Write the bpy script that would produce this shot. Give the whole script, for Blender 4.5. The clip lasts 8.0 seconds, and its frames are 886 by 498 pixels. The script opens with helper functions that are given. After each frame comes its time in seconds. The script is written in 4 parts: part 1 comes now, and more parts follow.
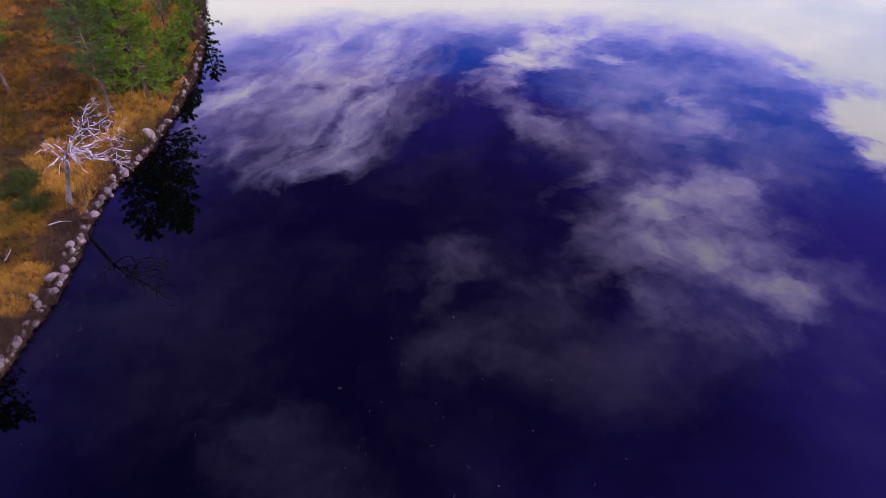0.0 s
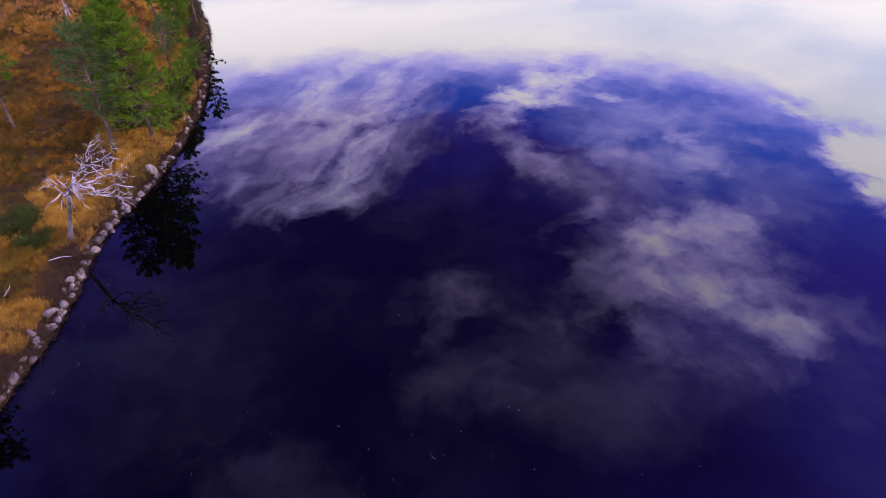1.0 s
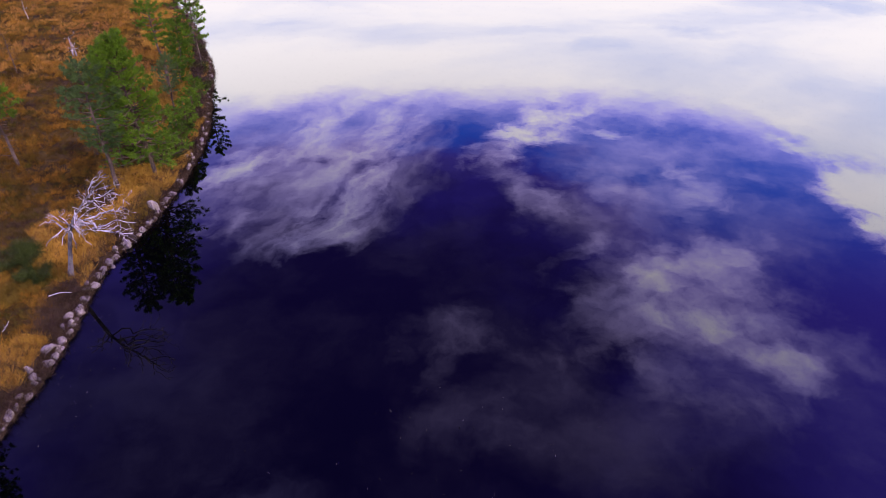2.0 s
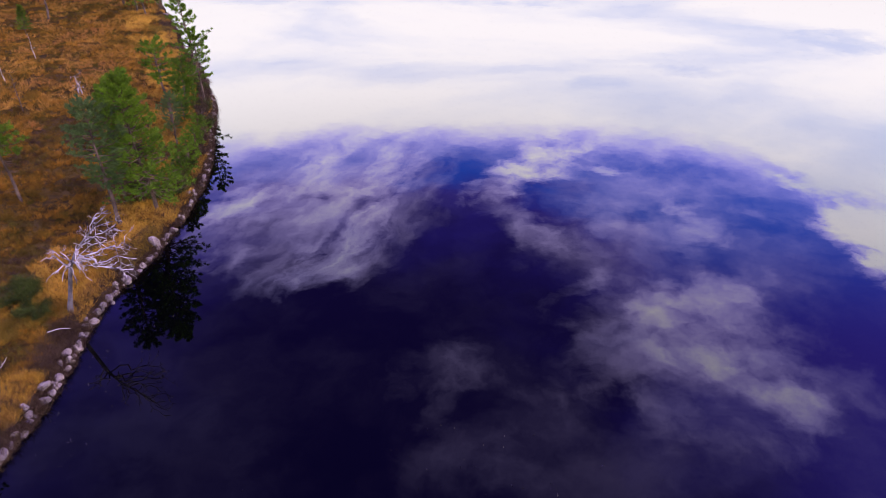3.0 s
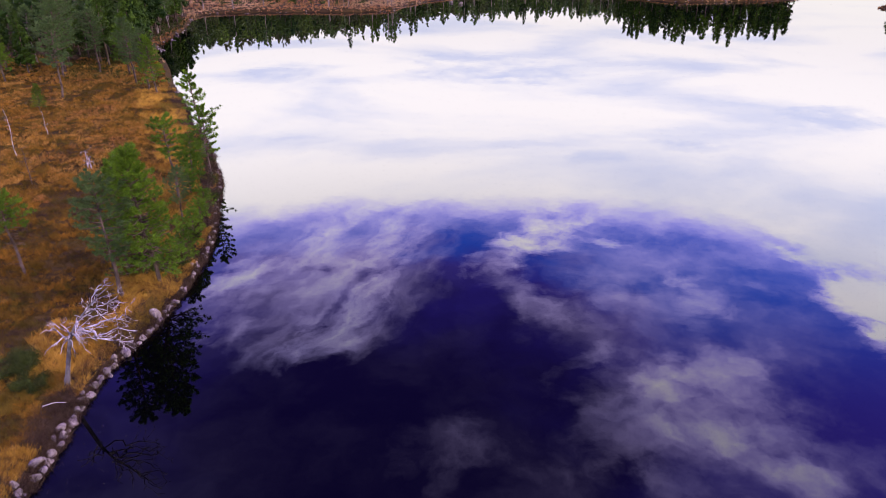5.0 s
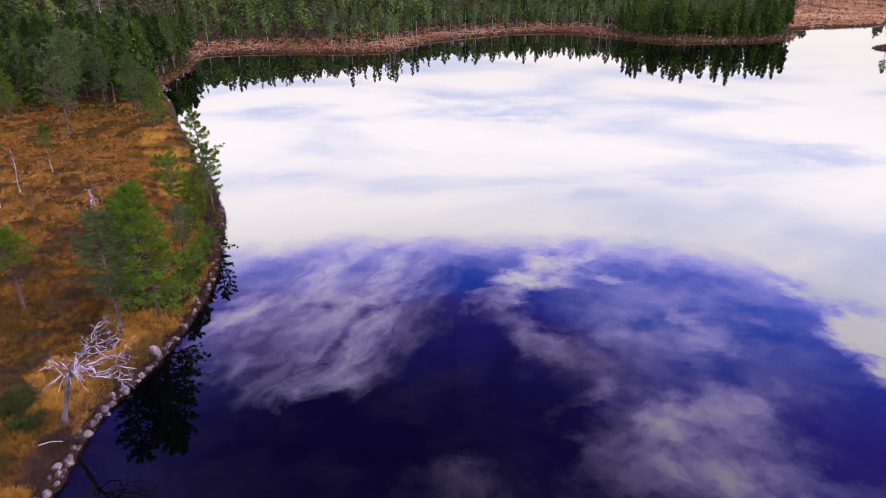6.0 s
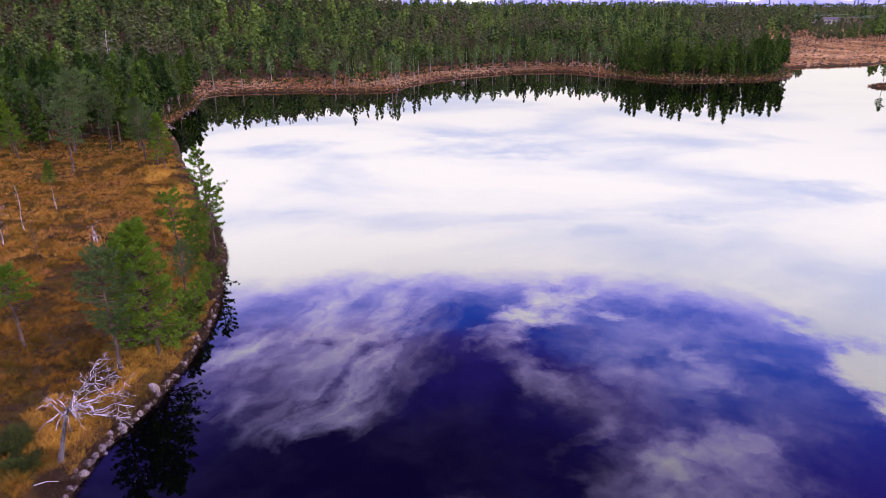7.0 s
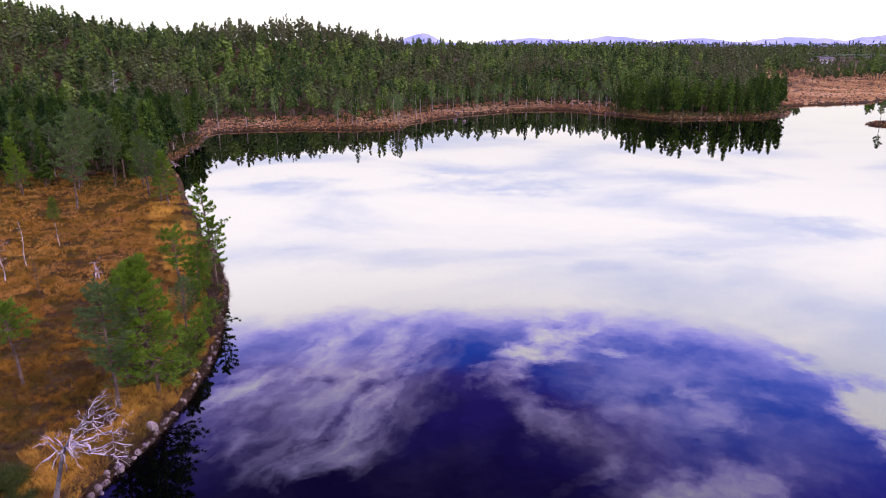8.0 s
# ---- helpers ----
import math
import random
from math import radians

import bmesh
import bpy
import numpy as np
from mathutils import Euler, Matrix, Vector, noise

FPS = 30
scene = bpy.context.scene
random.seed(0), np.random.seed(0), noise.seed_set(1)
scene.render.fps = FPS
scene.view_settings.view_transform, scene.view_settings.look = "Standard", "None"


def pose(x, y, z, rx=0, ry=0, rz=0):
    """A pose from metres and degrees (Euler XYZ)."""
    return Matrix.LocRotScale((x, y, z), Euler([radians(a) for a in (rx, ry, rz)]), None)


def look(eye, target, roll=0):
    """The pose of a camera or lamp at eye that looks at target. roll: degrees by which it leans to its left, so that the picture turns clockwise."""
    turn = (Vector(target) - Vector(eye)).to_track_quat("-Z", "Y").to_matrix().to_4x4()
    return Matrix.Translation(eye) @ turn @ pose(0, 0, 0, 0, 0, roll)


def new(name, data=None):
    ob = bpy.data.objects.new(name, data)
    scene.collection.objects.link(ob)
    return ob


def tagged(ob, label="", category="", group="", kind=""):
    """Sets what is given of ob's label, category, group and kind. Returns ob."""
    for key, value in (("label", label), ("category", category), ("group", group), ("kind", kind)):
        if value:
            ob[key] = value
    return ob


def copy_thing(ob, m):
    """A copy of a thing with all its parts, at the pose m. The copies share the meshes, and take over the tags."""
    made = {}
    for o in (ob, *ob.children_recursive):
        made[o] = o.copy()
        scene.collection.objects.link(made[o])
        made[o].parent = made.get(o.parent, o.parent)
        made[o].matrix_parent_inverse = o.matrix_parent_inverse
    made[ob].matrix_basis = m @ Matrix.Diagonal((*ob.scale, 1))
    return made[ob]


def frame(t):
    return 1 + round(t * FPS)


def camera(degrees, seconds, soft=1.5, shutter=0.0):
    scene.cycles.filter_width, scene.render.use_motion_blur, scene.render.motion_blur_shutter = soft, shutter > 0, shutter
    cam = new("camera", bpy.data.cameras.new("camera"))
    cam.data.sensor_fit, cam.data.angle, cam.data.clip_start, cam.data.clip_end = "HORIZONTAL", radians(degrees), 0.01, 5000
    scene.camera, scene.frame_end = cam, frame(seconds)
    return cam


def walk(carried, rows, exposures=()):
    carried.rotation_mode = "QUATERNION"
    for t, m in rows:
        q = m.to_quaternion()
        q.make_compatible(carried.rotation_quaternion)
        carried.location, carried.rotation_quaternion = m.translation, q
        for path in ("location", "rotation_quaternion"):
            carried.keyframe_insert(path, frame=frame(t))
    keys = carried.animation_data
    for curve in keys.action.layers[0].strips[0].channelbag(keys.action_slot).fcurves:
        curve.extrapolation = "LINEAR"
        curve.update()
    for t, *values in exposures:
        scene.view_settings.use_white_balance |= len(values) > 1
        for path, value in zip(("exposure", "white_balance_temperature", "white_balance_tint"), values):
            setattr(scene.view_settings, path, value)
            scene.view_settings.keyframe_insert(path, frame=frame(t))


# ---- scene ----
cam = camera(66.5, 8.0, soft=0.6)
EYE = 18.0          # height of the camera over the water
# seconds, yaw, pitch, roll
TURNS = [(0.0, 0.00, -41.05, 0.04), (0.5, 0.01, -39.53, 0.04), (1.0, 0.02, -38.03, 0.05), (1.5, 0.03, -36.52, 0.05),
         (3.0, 0.07, -31.97, 0.09), (3.5, 0.11, -30.44, 0.10), (4.0, 0.14, -28.93, 0.11), (4.5, 0.18, -27.41, 0.13),
         (6.0, 0.30, -22.78, 0.25), (6.5, 0.35, -21.23, 0.28), (7.0, 0.41, -19.69, 0.33), (7.5, 0.48, -18.14, 0.36),
         (8.0, 0.55, -16.61, 0.38)]
walk(cam, [(t, pose(0, 0, EYE, 90 + p, r, y)) for t, y, p, r in TURNS])


# ---------------------------------------------------------------- node helpers
class Nodes:
    """Short hand for a node tree."""

    def __init__(self, tree):
        self.tree = tree
        tree.nodes.clear()

    def add(self, kind, **values):
        n = self.tree.nodes.new(kind)
        for k, v in values.items():
            setattr(n, k, v)
        return n

    def put(self, socket, v):
        if isinstance(v, bpy.types.NodeSocket):
            self.tree.links.new(v, socket)
        else:
            socket.default_value = v

    def math(self, op, a, b=0.0, c=0.0, clamp=False):
        n = self.add("ShaderNodeMath", operation=op, use_clamp=clamp)
        for s, v in zip(n.inputs, (a, b, c)):
            self.put(s, v)
        return n.outputs[0]

    def vec(self, op, a, b=(0, 0, 0)):
        n = self.add("ShaderNodeVectorMath", operation=op)
        self.put(n.inputs[0], a)
        if op == "SCALE":
            self.put(n.inputs["Scale"], b)
        else:
            self.put(n.inputs[1], b)
        return n.outputs["Value"] if op in ("LENGTH", "DOT_PRODUCT", "DISTANCE") else n.outputs[0]

    def noise(self, vector, scale, detail=4.0, rough=0.55, distortion=0.0, color=False):
        n = self.add("ShaderNodeTexNoise")
        self.put(n.inputs["Vector"], vector)
        for k, v in (("Scale", scale), ("Detail", detail), ("Roughness", rough), ("Distortion", distortion)):
            self.put(n.inputs[k], v)
        return n.outputs["Color"] if color else n.outputs["Fac"]

    def smooth(self, v, lo, hi, a=0.0, b=1.0):
        n = self.add("ShaderNodeMapRange", interpolation_type="SMOOTHSTEP")
        self.put(n.inputs["Value"], v)
        for k, x in (("From Min", lo), ("From Max", hi), ("To Min", a), ("To Max", b)):
            self.put(n.inputs[k], x)
        return n.outputs[0]

    def mix(self, fac, a, b, blend="MIX"):
        n = self.add("ShaderNodeMix", data_type="RGBA", blend_type=blend)
        self.put(n.inputs[0], fac)
        self.put(n.inputs[6], a if isinstance(a, bpy.types.NodeSocket) else (*a, 1))
        self.put(n.inputs[7], b if isinstance(b, bpy.types.NodeSocket) else (*b, 1))
        return n.outputs[2]


# ---------------------------------------------------------------- sky and sun
world = bpy.data.worlds.new("sky")
scene.world = world
world.use_nodes = True
W = Nodes(world.node_tree)
SUN_HIGH, SUN_TURN = 56.0, 100.0      # degrees over the horizon, clockwise from ahead

way = W.add("ShaderNodeTexCoord").outputs["Generated"]
sep = W.add("ShaderNodeSeparateXYZ")
W.put(sep.inputs[0], way)
rise = W.math("MAXIMUM", sep.outputs[2], 0.015)
across = W.math("DIVIDE", W.math("MULTIPLY", sep.outputs[0], 18.0), rise)
ahead = W.math("DIVIDE", W.math("MULTIPLY", sep.outputs[1], 18.0), rise)
join = W.add("ShaderNodeCombineXYZ")
W.put(join.inputs[0], across)
W.put(join.inputs[1], ahead)
flat = join.outputs[0]               # the cloud layer seen as a flat sheet

# the sheet is pushed about by three sizes of turbulence
push = W.vec("SCALE", W.vec("SUBTRACT", W.noise(flat, 0.11, 3.0, 0.5, 0.0, True), (0.5, 0.5, 0.5)), 2.6)
push2 = W.vec("SCALE", W.vec("SUBTRACT", W.noise(flat, 0.42, 6.0, 0.6, 0.0, True), (0.5, 0.5, 0.5)), 2.2)
bent = W.vec("ADD", W.vec("ADD", flat, push), W.vec("SCALE", push2, 0.7))
torn = W.vec("ADD", W.vec("ADD", flat, push), push2)

# two grains of cloud: curdled, and combed into fibres by the wind aloft
curdle = W.noise(torn, 0.30, 8.0, 0.60)
comb = W.add("ShaderNodeMapping", vector_type="TEXTURE")
W.put(comb.inputs["Vector"], bent)
comb.inputs["Rotation"].default_value = (0, 0, radians(-22))
comb.inputs["Scale"].default_value = (1.0, 2.3, 1.0)
fibre = W.noise(comb.outputs[0], 0.62, 7.0, 0.56, 0.4)


def puff(x, y, a, b, turn, soft, amount, grain, rough):
    """One bank of cloud on the sheet: a soft ellipse, eaten away by the grain."""
    m = W.add("ShaderNodeMapping", vector_type="TEXTURE")
    W.put(m.inputs["Vector"], bent)
    m.inputs["Location"].default_value = (x, y, 0)
    m.inputs["Rotation"].default_value = (0, 0, radians(turn))
    m.inputs["Scale"].default_value = (a, b, 1)
    d = W.math("SUBTRACT", 1.0, W.vec("DOT_PRODUCT", m.outputs[0], m.outputs[0]))
    d = W.math("MAXIMUM", d, -0.9)
    d = W.math("ADD", d, W.math("MULTIPLY", W.math("SUBTRACT", grain, 0.5), rough))
    return W.smooth(d, 0.0, soft, 0.0, amount)


# the wide gap in the overcast, open overhead
gs = W.add("ShaderNodeSeparateXYZ")
W.put(gs.inputs[0], W.vec("SUBTRACT", torn, (1.0, 5.0, 0)))
gap_x = W.math("POWER", W.math("ABSOLUTE", W.math("DIVIDE", gs.outputs[0], 26.0)), 3.0)
gap_y = W.math("POWER", W.math("ABSOLUTE", W.math("DIVIDE", gs.outputs[1], 40.0)), 4.0)
gap = W.math("ADD", gap_x, gap_y)
overcast = W.smooth(W.math("ADD", gap, W.math("MULTIPLY", W.math("SUBTRACT", curdle, 0.5), 0.50)), 0.40, 1.22)

# x, y, half width, half length, turn, softness, amount
WISPS = [(-6.8, 35.0, 8.0, 11.0, -25, 2.0, 0.80), (-11.4, 34.0, 1.6, 3.4, -24, 1.7, 0.75), (-5.5, 28.9, 1.9, 5.2, -26, 2.0, 0.80),
         (-3.4, 36.6, 1.9, 8.5, -10, 2.0, 0.66), (-8.0, 36.1, 2.0, 5.0, 1, 2.0, 0.55), (-7.4, 41.0, 2.0, 4.6, -46, 1.9, 0.60),
         (-7.2, 27.8, 3.0, 5.0, -66, 2.4, 0.38), (-5.4, 33.5, 2.0, 4.2, -19, 2.0, 0.45), (-11.8, 30.5, 4.0, 5.5, -30, 2.4, 0.45)]
BANKS = [(6.3, 40.0, 2.7, 6.0, 152, 1.7, 1.0), (3.9, 36.6, 2.2, 4.2, 140, 1.7, 0.95), (4.0, 31.4, 1.6, 4.2, -150, 2.2, 0.60),
         (10.0, 38.3, 0.9, 1.9, -95, 1.5, 0.66), (13.1, 33.4, 1.3, 1.6, -104, 1.5, 0.66), (13.6, 30.7, 1.4, 2.4, -128, 1.9, 0.45),
         (11.4, 35.0, 7.6, 8.6, -137, 2.1, 0.60), (9.4, 29.5, 5.4, 6.4, -71, 2.1, 0.50), (23.0, 37.4, 4.0, 4.0, -168, 0.8, 1.0),
         (22.2, 30.8, 4.2, 3.3, -90, 0.7, 1.0), (21.6, 26.4, 1.9, 3.6, -166, 1.2, 0.9), (15.5, 27.5, 5.0, 6.0, -40, 2.5, 0.40)]
VEILS = [(10.4, 21.4, 6.4, 6.8, -84, 2.0, 0.72), (11.8, 25.2, 1.9, 5.2, -64, 2.1, 0.62), (11.9, 19.0, 1.8, 3.6, -134, 2.0, 0.66),
         (13.2, 21.4, 1.9, 3.8, 175, 2.2, 0.50), (9.9, 22.5, 2.8, 3.4, -147, 2.1, 0.70), (6.0, 20.4, 3.4, 4.2, -57, 2.4, 0.20),
         (6.2, 25.8, 0.8, 2.9, -51, 1.9, 0.40), (-0.2, 19.7, 1.8, 3.2, -62, 2.4, 0.22), (0.2, 18.8, 1.1, 2.6, 162, 2.1, 0.26),
         (5.6, 15.6, 4.0, 6.4, -95, 2.4, 0.23), (-11.0, 16.5, 6.5, 9.0, -126, 2.6, 0.13), (14.6, 16.6, 3.4, 6.5, 171, 2.5, 0.15),
         (0.7, 15.2, 2.0, 3.2, -73, 2.4, 0.16), (-4.5, 10.8, 2.8, 4.6, 65, 2.5, 0.14)]
LAVENDER = [(4.9, 93.0, 13.0, 16.0, -131, 1.6, 0.16), (21.4, 58.3, 2.6, 4.2, -95, 1.4, 0.14), (39.9, 67.9, 7.0, 7.0, -132, 1.4, 0.16),
            (-23.8, 95.7, 12.0, 10.0, -38, 1.6, 0.14), (12.3, 54.8, 2.4, 4.0, -76, 1.5, 0.12)]
mixed = W.math("ADD", W.math("MULTIPLY", fibre, 0.8), W.math("MULTIPLY", curdle, 0.2))
cover = overcast
for p, grain in [(p, mixed) for p in WISPS] + [(p, curdle) for p in BANKS + VEILS]:
    q = puff(*p, grain, 2.0 if p[2] > 3.5 else 3.4)        # broad banks are smoother
    cover = W.math("SUBTRACT", W.math("ADD", cover, q), W.math("MULTIPLY", cover, q))
veil = W.smooth(W.noise(torn, 0.14, 6.0, 0.6), 0.42, 0.72, 0.0, 0.03)
cover = W.math("MAXIMUM", cover, veil)

sky = W.add("ShaderNodeTexSky", sky_type="NISHITA", sun_disc=False, sun_elevation=radians(SUN_HIGH), sun_rotation=radians(SUN_TURN),
            altitude=100.0, air_density=1.0, dust_density=0.3, ozone_density=4.0)
# nearly black overhead, violet round it, and a brighter blue towards the rim of the gap
hs = W.vec("MULTIPLY", W.vec("SUBTRACT", torn, (-3.5, 18.0, 0.0)), (1 / 17.5, 1 / 20.0, 0.0))
far_out = W.math("ADD", W.vec("LENGTH", hs), W.math("MULTIPLY", W.math("SUBTRACT", W.noise(bent, 0.13, 4.0, 0.55), 0.5), 0.9))
deep = W.vec("MULTIPLY", sky.outputs[0], (0.050, 0.015, 0.090))
violet = W.vec("MULTIPLY", sky.outputs[0], (0.140, 0.050, 0.335))
azure = W.vec("MULTIPLY", sky.outputs[0], (0.070, 0.140, 0.540))
ahead_part = W.smooth(ahead, 20.0, 34.0)
clear = W.mix(W.smooth(far_out, 0.36, 1.05), deep, W.mix(W.math("MULTIPLY", W.smooth(far_out, 0.80, 1.15), ahead_part), violet, azure))
# the overcast: cream banks with lavender streaks, duller towards the horizon
streak = W.math("ADD", W.noise(W.vec("MULTIPLY", torn, (0.7, 1.0, 1.0)), 0.040, 5.0, 0.52, 0.4), 0.02)
for p in LAVENDER:
    streak = W.math("SUBTRACT", streak, puff(*p, curdle, 2.0))
cloud = W.mix(W.smooth(streak, 0.34, 0.58), (1.50, 1.56, 2.12), (2.36, 2.20, 2.30))
cloud = W.mix(W.smooth(rise, 0.16, 0.05), cloud, (2.65, 2.5, 2.45))
cloud = W.vec("SCALE", cloud, W.smooth(rise, 0.04, 0.38, 0.40, 1.52))
# thin cloud lets the blue through
thin = W.vec("MULTIPLY", cloud, (0.93, 0.80, 1.52))
both = W.mix(cover, clear, W.mix(W.smooth(cover, 0.30, 1.0), thin, cloud))
slope = W.add("ShaderNodeMapRange")
W.put(slope.inputs["Value"], rise)
for k, v in (("From Min", 0.05), ("From Max", 0.75), ("To Min", 0.63), ("To Max", 1.14)):
    slope.inputs[k].default_value = v
back = W.add("ShaderNodeBackground")
W.put(back.inputs[0], W.vec("SCALE", both, slope.outputs[0]))
back.inputs[1].default_value = 1.0
W.tree.links.new(back.outputs[0], W.add("ShaderNodeOutputWorld").inputs[0])

sun = new("sun", bpy.data.lights.new("sun", "SUN"))
sun.data.energy, sun.data.angle, sun.data.color = 1.15, radians(14), (1.0, 0.80, 0.52)
sun.matrix_world = look((0, 0, 60), Vector((0, 0, 60)) - Vector((math.sin(radians(SUN_TURN)) * math.cos(radians(SUN_HIGH)),
                        math.cos(radians(SUN_TURN)) * math.cos(radians(SUN_HIGH)), math.sin(radians(SUN_HIGH)))))
scene.view_settings.exposure = 1.05


# ---------------------------------------------------------------- materials
def surface(name, dark, light, scale=1.0, fine=12.0, rough=0.8, bump=0.3, spread=0.0, island=0.0, tint=None, tint_scale=0.2,
            ior=1.45, bump_scale=0.05, gloss=0.06, cells=0.0):
    """A rough natural surface: two colours by two sizes of noise in the world, some spread from thing to thing (Object Info) and
    from leaf to leaf (island), and a third colour in patches."""
    mat = bpy.data.materials.new(name)
    mat.use_nodes = True
    n = Nodes(mat.node_tree)
    place = n.add("ShaderNodeNewGeometry")
    pos = place.outputs["Position"]
    fac = n.math("ADD", n.math("MULTIPLY", n.noise(pos, scale, 3.0), 0.6), n.math("MULTIPLY", n.noise(pos, fine, 3.0), 0.4))
    fac = n.smooth(fac, 0.36, 0.64)
    if island:
        fac = n.math("ADD", n.math("MULTIPLY", fac, 1.0 - island), n.math("MULTIPLY", place.outputs["Random Per Island"], island))
    if spread:
        fac = n.math("ADD", n.math("MULTIPLY", fac, 1.0 - spread), n.math("MULTIPLY", n.add("ShaderNodeObjectInfo").outputs["Random"], spread))
    if cells:                                   # from tree to tree
        flat = n.vec("MULTIPLY", pos, (1.0, 1.0, 0.0))
        v = n.add("ShaderNodeTexVoronoi")
        v.inputs["Scale"].default_value = cells
        n.put(v.inputs["Vector"], flat)
        fac = n.math("ADD", n.math("MULTIPLY", fac, 0.45), n.vec("DOT_PRODUCT", v.outputs["Color"], (0.60, 0.0, 0.0)))
        fac = n.math("POWER", fac, 1.7)
    col = n.mix(fac, dark, light)
    if tint:
        col = n.mix(n.smooth(n.noise(pos, tint_scale, 4.0), 0.47, 0.62), col, tint)
    b = n.add("ShaderNodeBsdfPrincipled")
    n.put(b.inputs["Base Color"], col)
    b.inputs["Roughness"].default_value = rough
    b.inputs["IOR"].default_value = ior
    b.inputs["Specular IOR Level"].default_value = gloss
    if bump:
        bp = n.add("ShaderNodeBump")
        bp.inputs["Strength"].default_value = bump
        bp.inputs["Distance"].default_value = bump_scale
        n.put(bp.inputs["Height"], n.noise(pos, fine * 1.5, 5.0))
        n.put(b.inputs["Normal"], bp.outputs[0])
    n.tree.links.new(b.outputs[0], n.add("ShaderNodeOutputMaterial").inputs[0])
    return mat


def water_surface():
    mat = bpy.data.materials.new("lake_water")
    mat.use_nodes = True
    n = Nodes(mat.node_tree)
    pos = n.add("ShaderNodeNewGeometry").outputs["Position"]
    b = n.add("ShaderNodeBsdfPrincipled")
    n.put(b.inputs["Base Color"], n.mix(n.smooth(n.noise(pos, 0.12, 3.0), 0.35, 0.7), (0.0001, 0.0001, 0.0003), (0.0002, 0.00015, 0.0005)))
    b.inputs["Roughness"].default_value = 0.012
    b.inputs["IOR"].default_value = 1.33
    bp = n.add("ShaderNodeBump")
    bp.inputs["Strength"].default_value = 0.05
    bp.inputs["Distance"].default_value = 0.02
    n.put(bp.inputs["Height"], n.noise(pos, 0.8, 2.0))
    n.put(b.inputs["Normal"], bp.outputs[0])
    n.tree.links.new(b.outputs[0], n.add("ShaderNodeOutputMaterial").inputs[0])
    return mat


M_WATER = water_surface()
M_PEAT = surface("peat_ground", (0.020, 0.012, 0.004), (0.058, 0.034, 0.009), 0.5, 5.0, 0.95, 0.6, tint=(0.036, 0.020, 0.007), tint_scale=0.12)
M_GRASS = surface("moor_grass", (0.036, 0.020, 0.004), (0.185, 0.092, 0.012), 1.1, 4.0, 0.8, 0, island=0.3, tint=(0.070, 0.044, 0.008), tint_scale=0.5)
M_TUSSOCK = surface("tussock_grass", (0.070, 0.034, 0.006), (0.36, 0.170, 0.020), 0.9, 3.0, 0.75, 0, island=0.35, tint=(0.115, 0.066, 0.011), tint_scale=0.35)
M_STRAW = surface("straw_grass", (0.16, 0.078, 0.014), (0.46, 0.235, 0.046), 0.30, 2.0, 0.75, 0, island=0.4, tint=(0.26, 0.115, 0.028), tint_scale=0.15)
M_GOLD = surface("golden_sedge", (0.22, 0.105, 0.012), (0.62, 0.34, 0.050), 0.6, 3.0, 0.7, 0, island=0.5, tint=(0.14, 0.09, 0.014), tint_scale=0.3)
M_FAR_GRASS = surface("far_grass", (0.28, 0.132, 0.055), (0.56, 0.32, 0.145), 0.08, 0.7, 0.8, 0, island=0.4, tint=(0.60, 0.36, 0.18), tint_scale=0.05)
M_SHORE_GRASS = surface("shore_grass", (0.15, 0.062, 0.022), (0.38, 0.180, 0.065), 0.12, 0.9, 0.8, 0, island=0.4, tint=(0.46, 0.27, 0.13), tint_scale=0.04)
M_OLIVE = surface("olive_sedge", (0.022, 0.018, 0.004), (0.105, 0.078, 0.012), 1.0, 4.0, 0.8, 0, island=0.4)
M_HEATHER = surface("heather", (0.024, 0.014, 0.008), (0.090, 0.055, 0.034), 0.8, 4.0, 0.85, 0, island=0.5)
M_NEEDLE = surface("pine_needles", (0.012, 0.032, 0.003), (0.125, 0.205, 0.012), 0.9, 3.0, 0.6, 0, spread=0.25, island=0.4)
M_NEEDLE_GREY = surface("grey_green_needles", (0.020, 0.042, 0.010), (0.105, 0.150, 0.040), 0.9, 6.0, 0.6, 0, spread=0.2, island=0.4)
M_FOREST = surface("forest_needles", (0.005, 0.018, 0.004), (0.120, 0.170, 0.026), 0.30, 0.9, 0.7, 0, spread=0.2, island=0.14, tint=(0.056, 0.058, 0.022), tint_scale=0.02, cells=0.22)
M_EDGE = surface("edge_needles", (0.003, 0.012, 0.002), (0.072, 0.118, 0.012), 0.5, 1.6, 0.7, 0, spread=0.3, island=0.15, cells=0.25)
M_BARK = surface("pine_bark", (0.045, 0.030, 0.022), (0.14, 0.095, 0.070), 2.0, 20.0, 0.9, 0.5)
M_PALE_BARK = surface("pale_pine_bark", (0.11, 0.080, 0.066), (0.30, 0.235, 0.20), 1.2, 9.0, 0.9, 0)
M_SILVER = surface("silver_deadwood", (0.07, 0.055, 0.052), (0.52, 0.44, 0.43), 2.5, 9.0, 0.75, 0.4, bump_scale=0.02)
M_GREYWOOD = surface("grey_deadwood", (0.06, 0.048, 0.045), (0.20, 0.165, 0.16), 2.5, 25.0, 0.8, 0.5, bump_scale=0.02)
M_STONE = surface("granite", (0.05, 0.038, 0.032), (0.31, 0.245, 0.205), 1.6, 14.0, 0.85, 0.5, spread=0.3, tint=(0.15, 0.12, 0.11), tint_scale=1.3)
M_JUNIPER = surface("juniper", (0.010, 0.016, 0.004), (0.060, 0.074, 0.014), 1.5, 8.0, 0.7, 0, island=0.5)
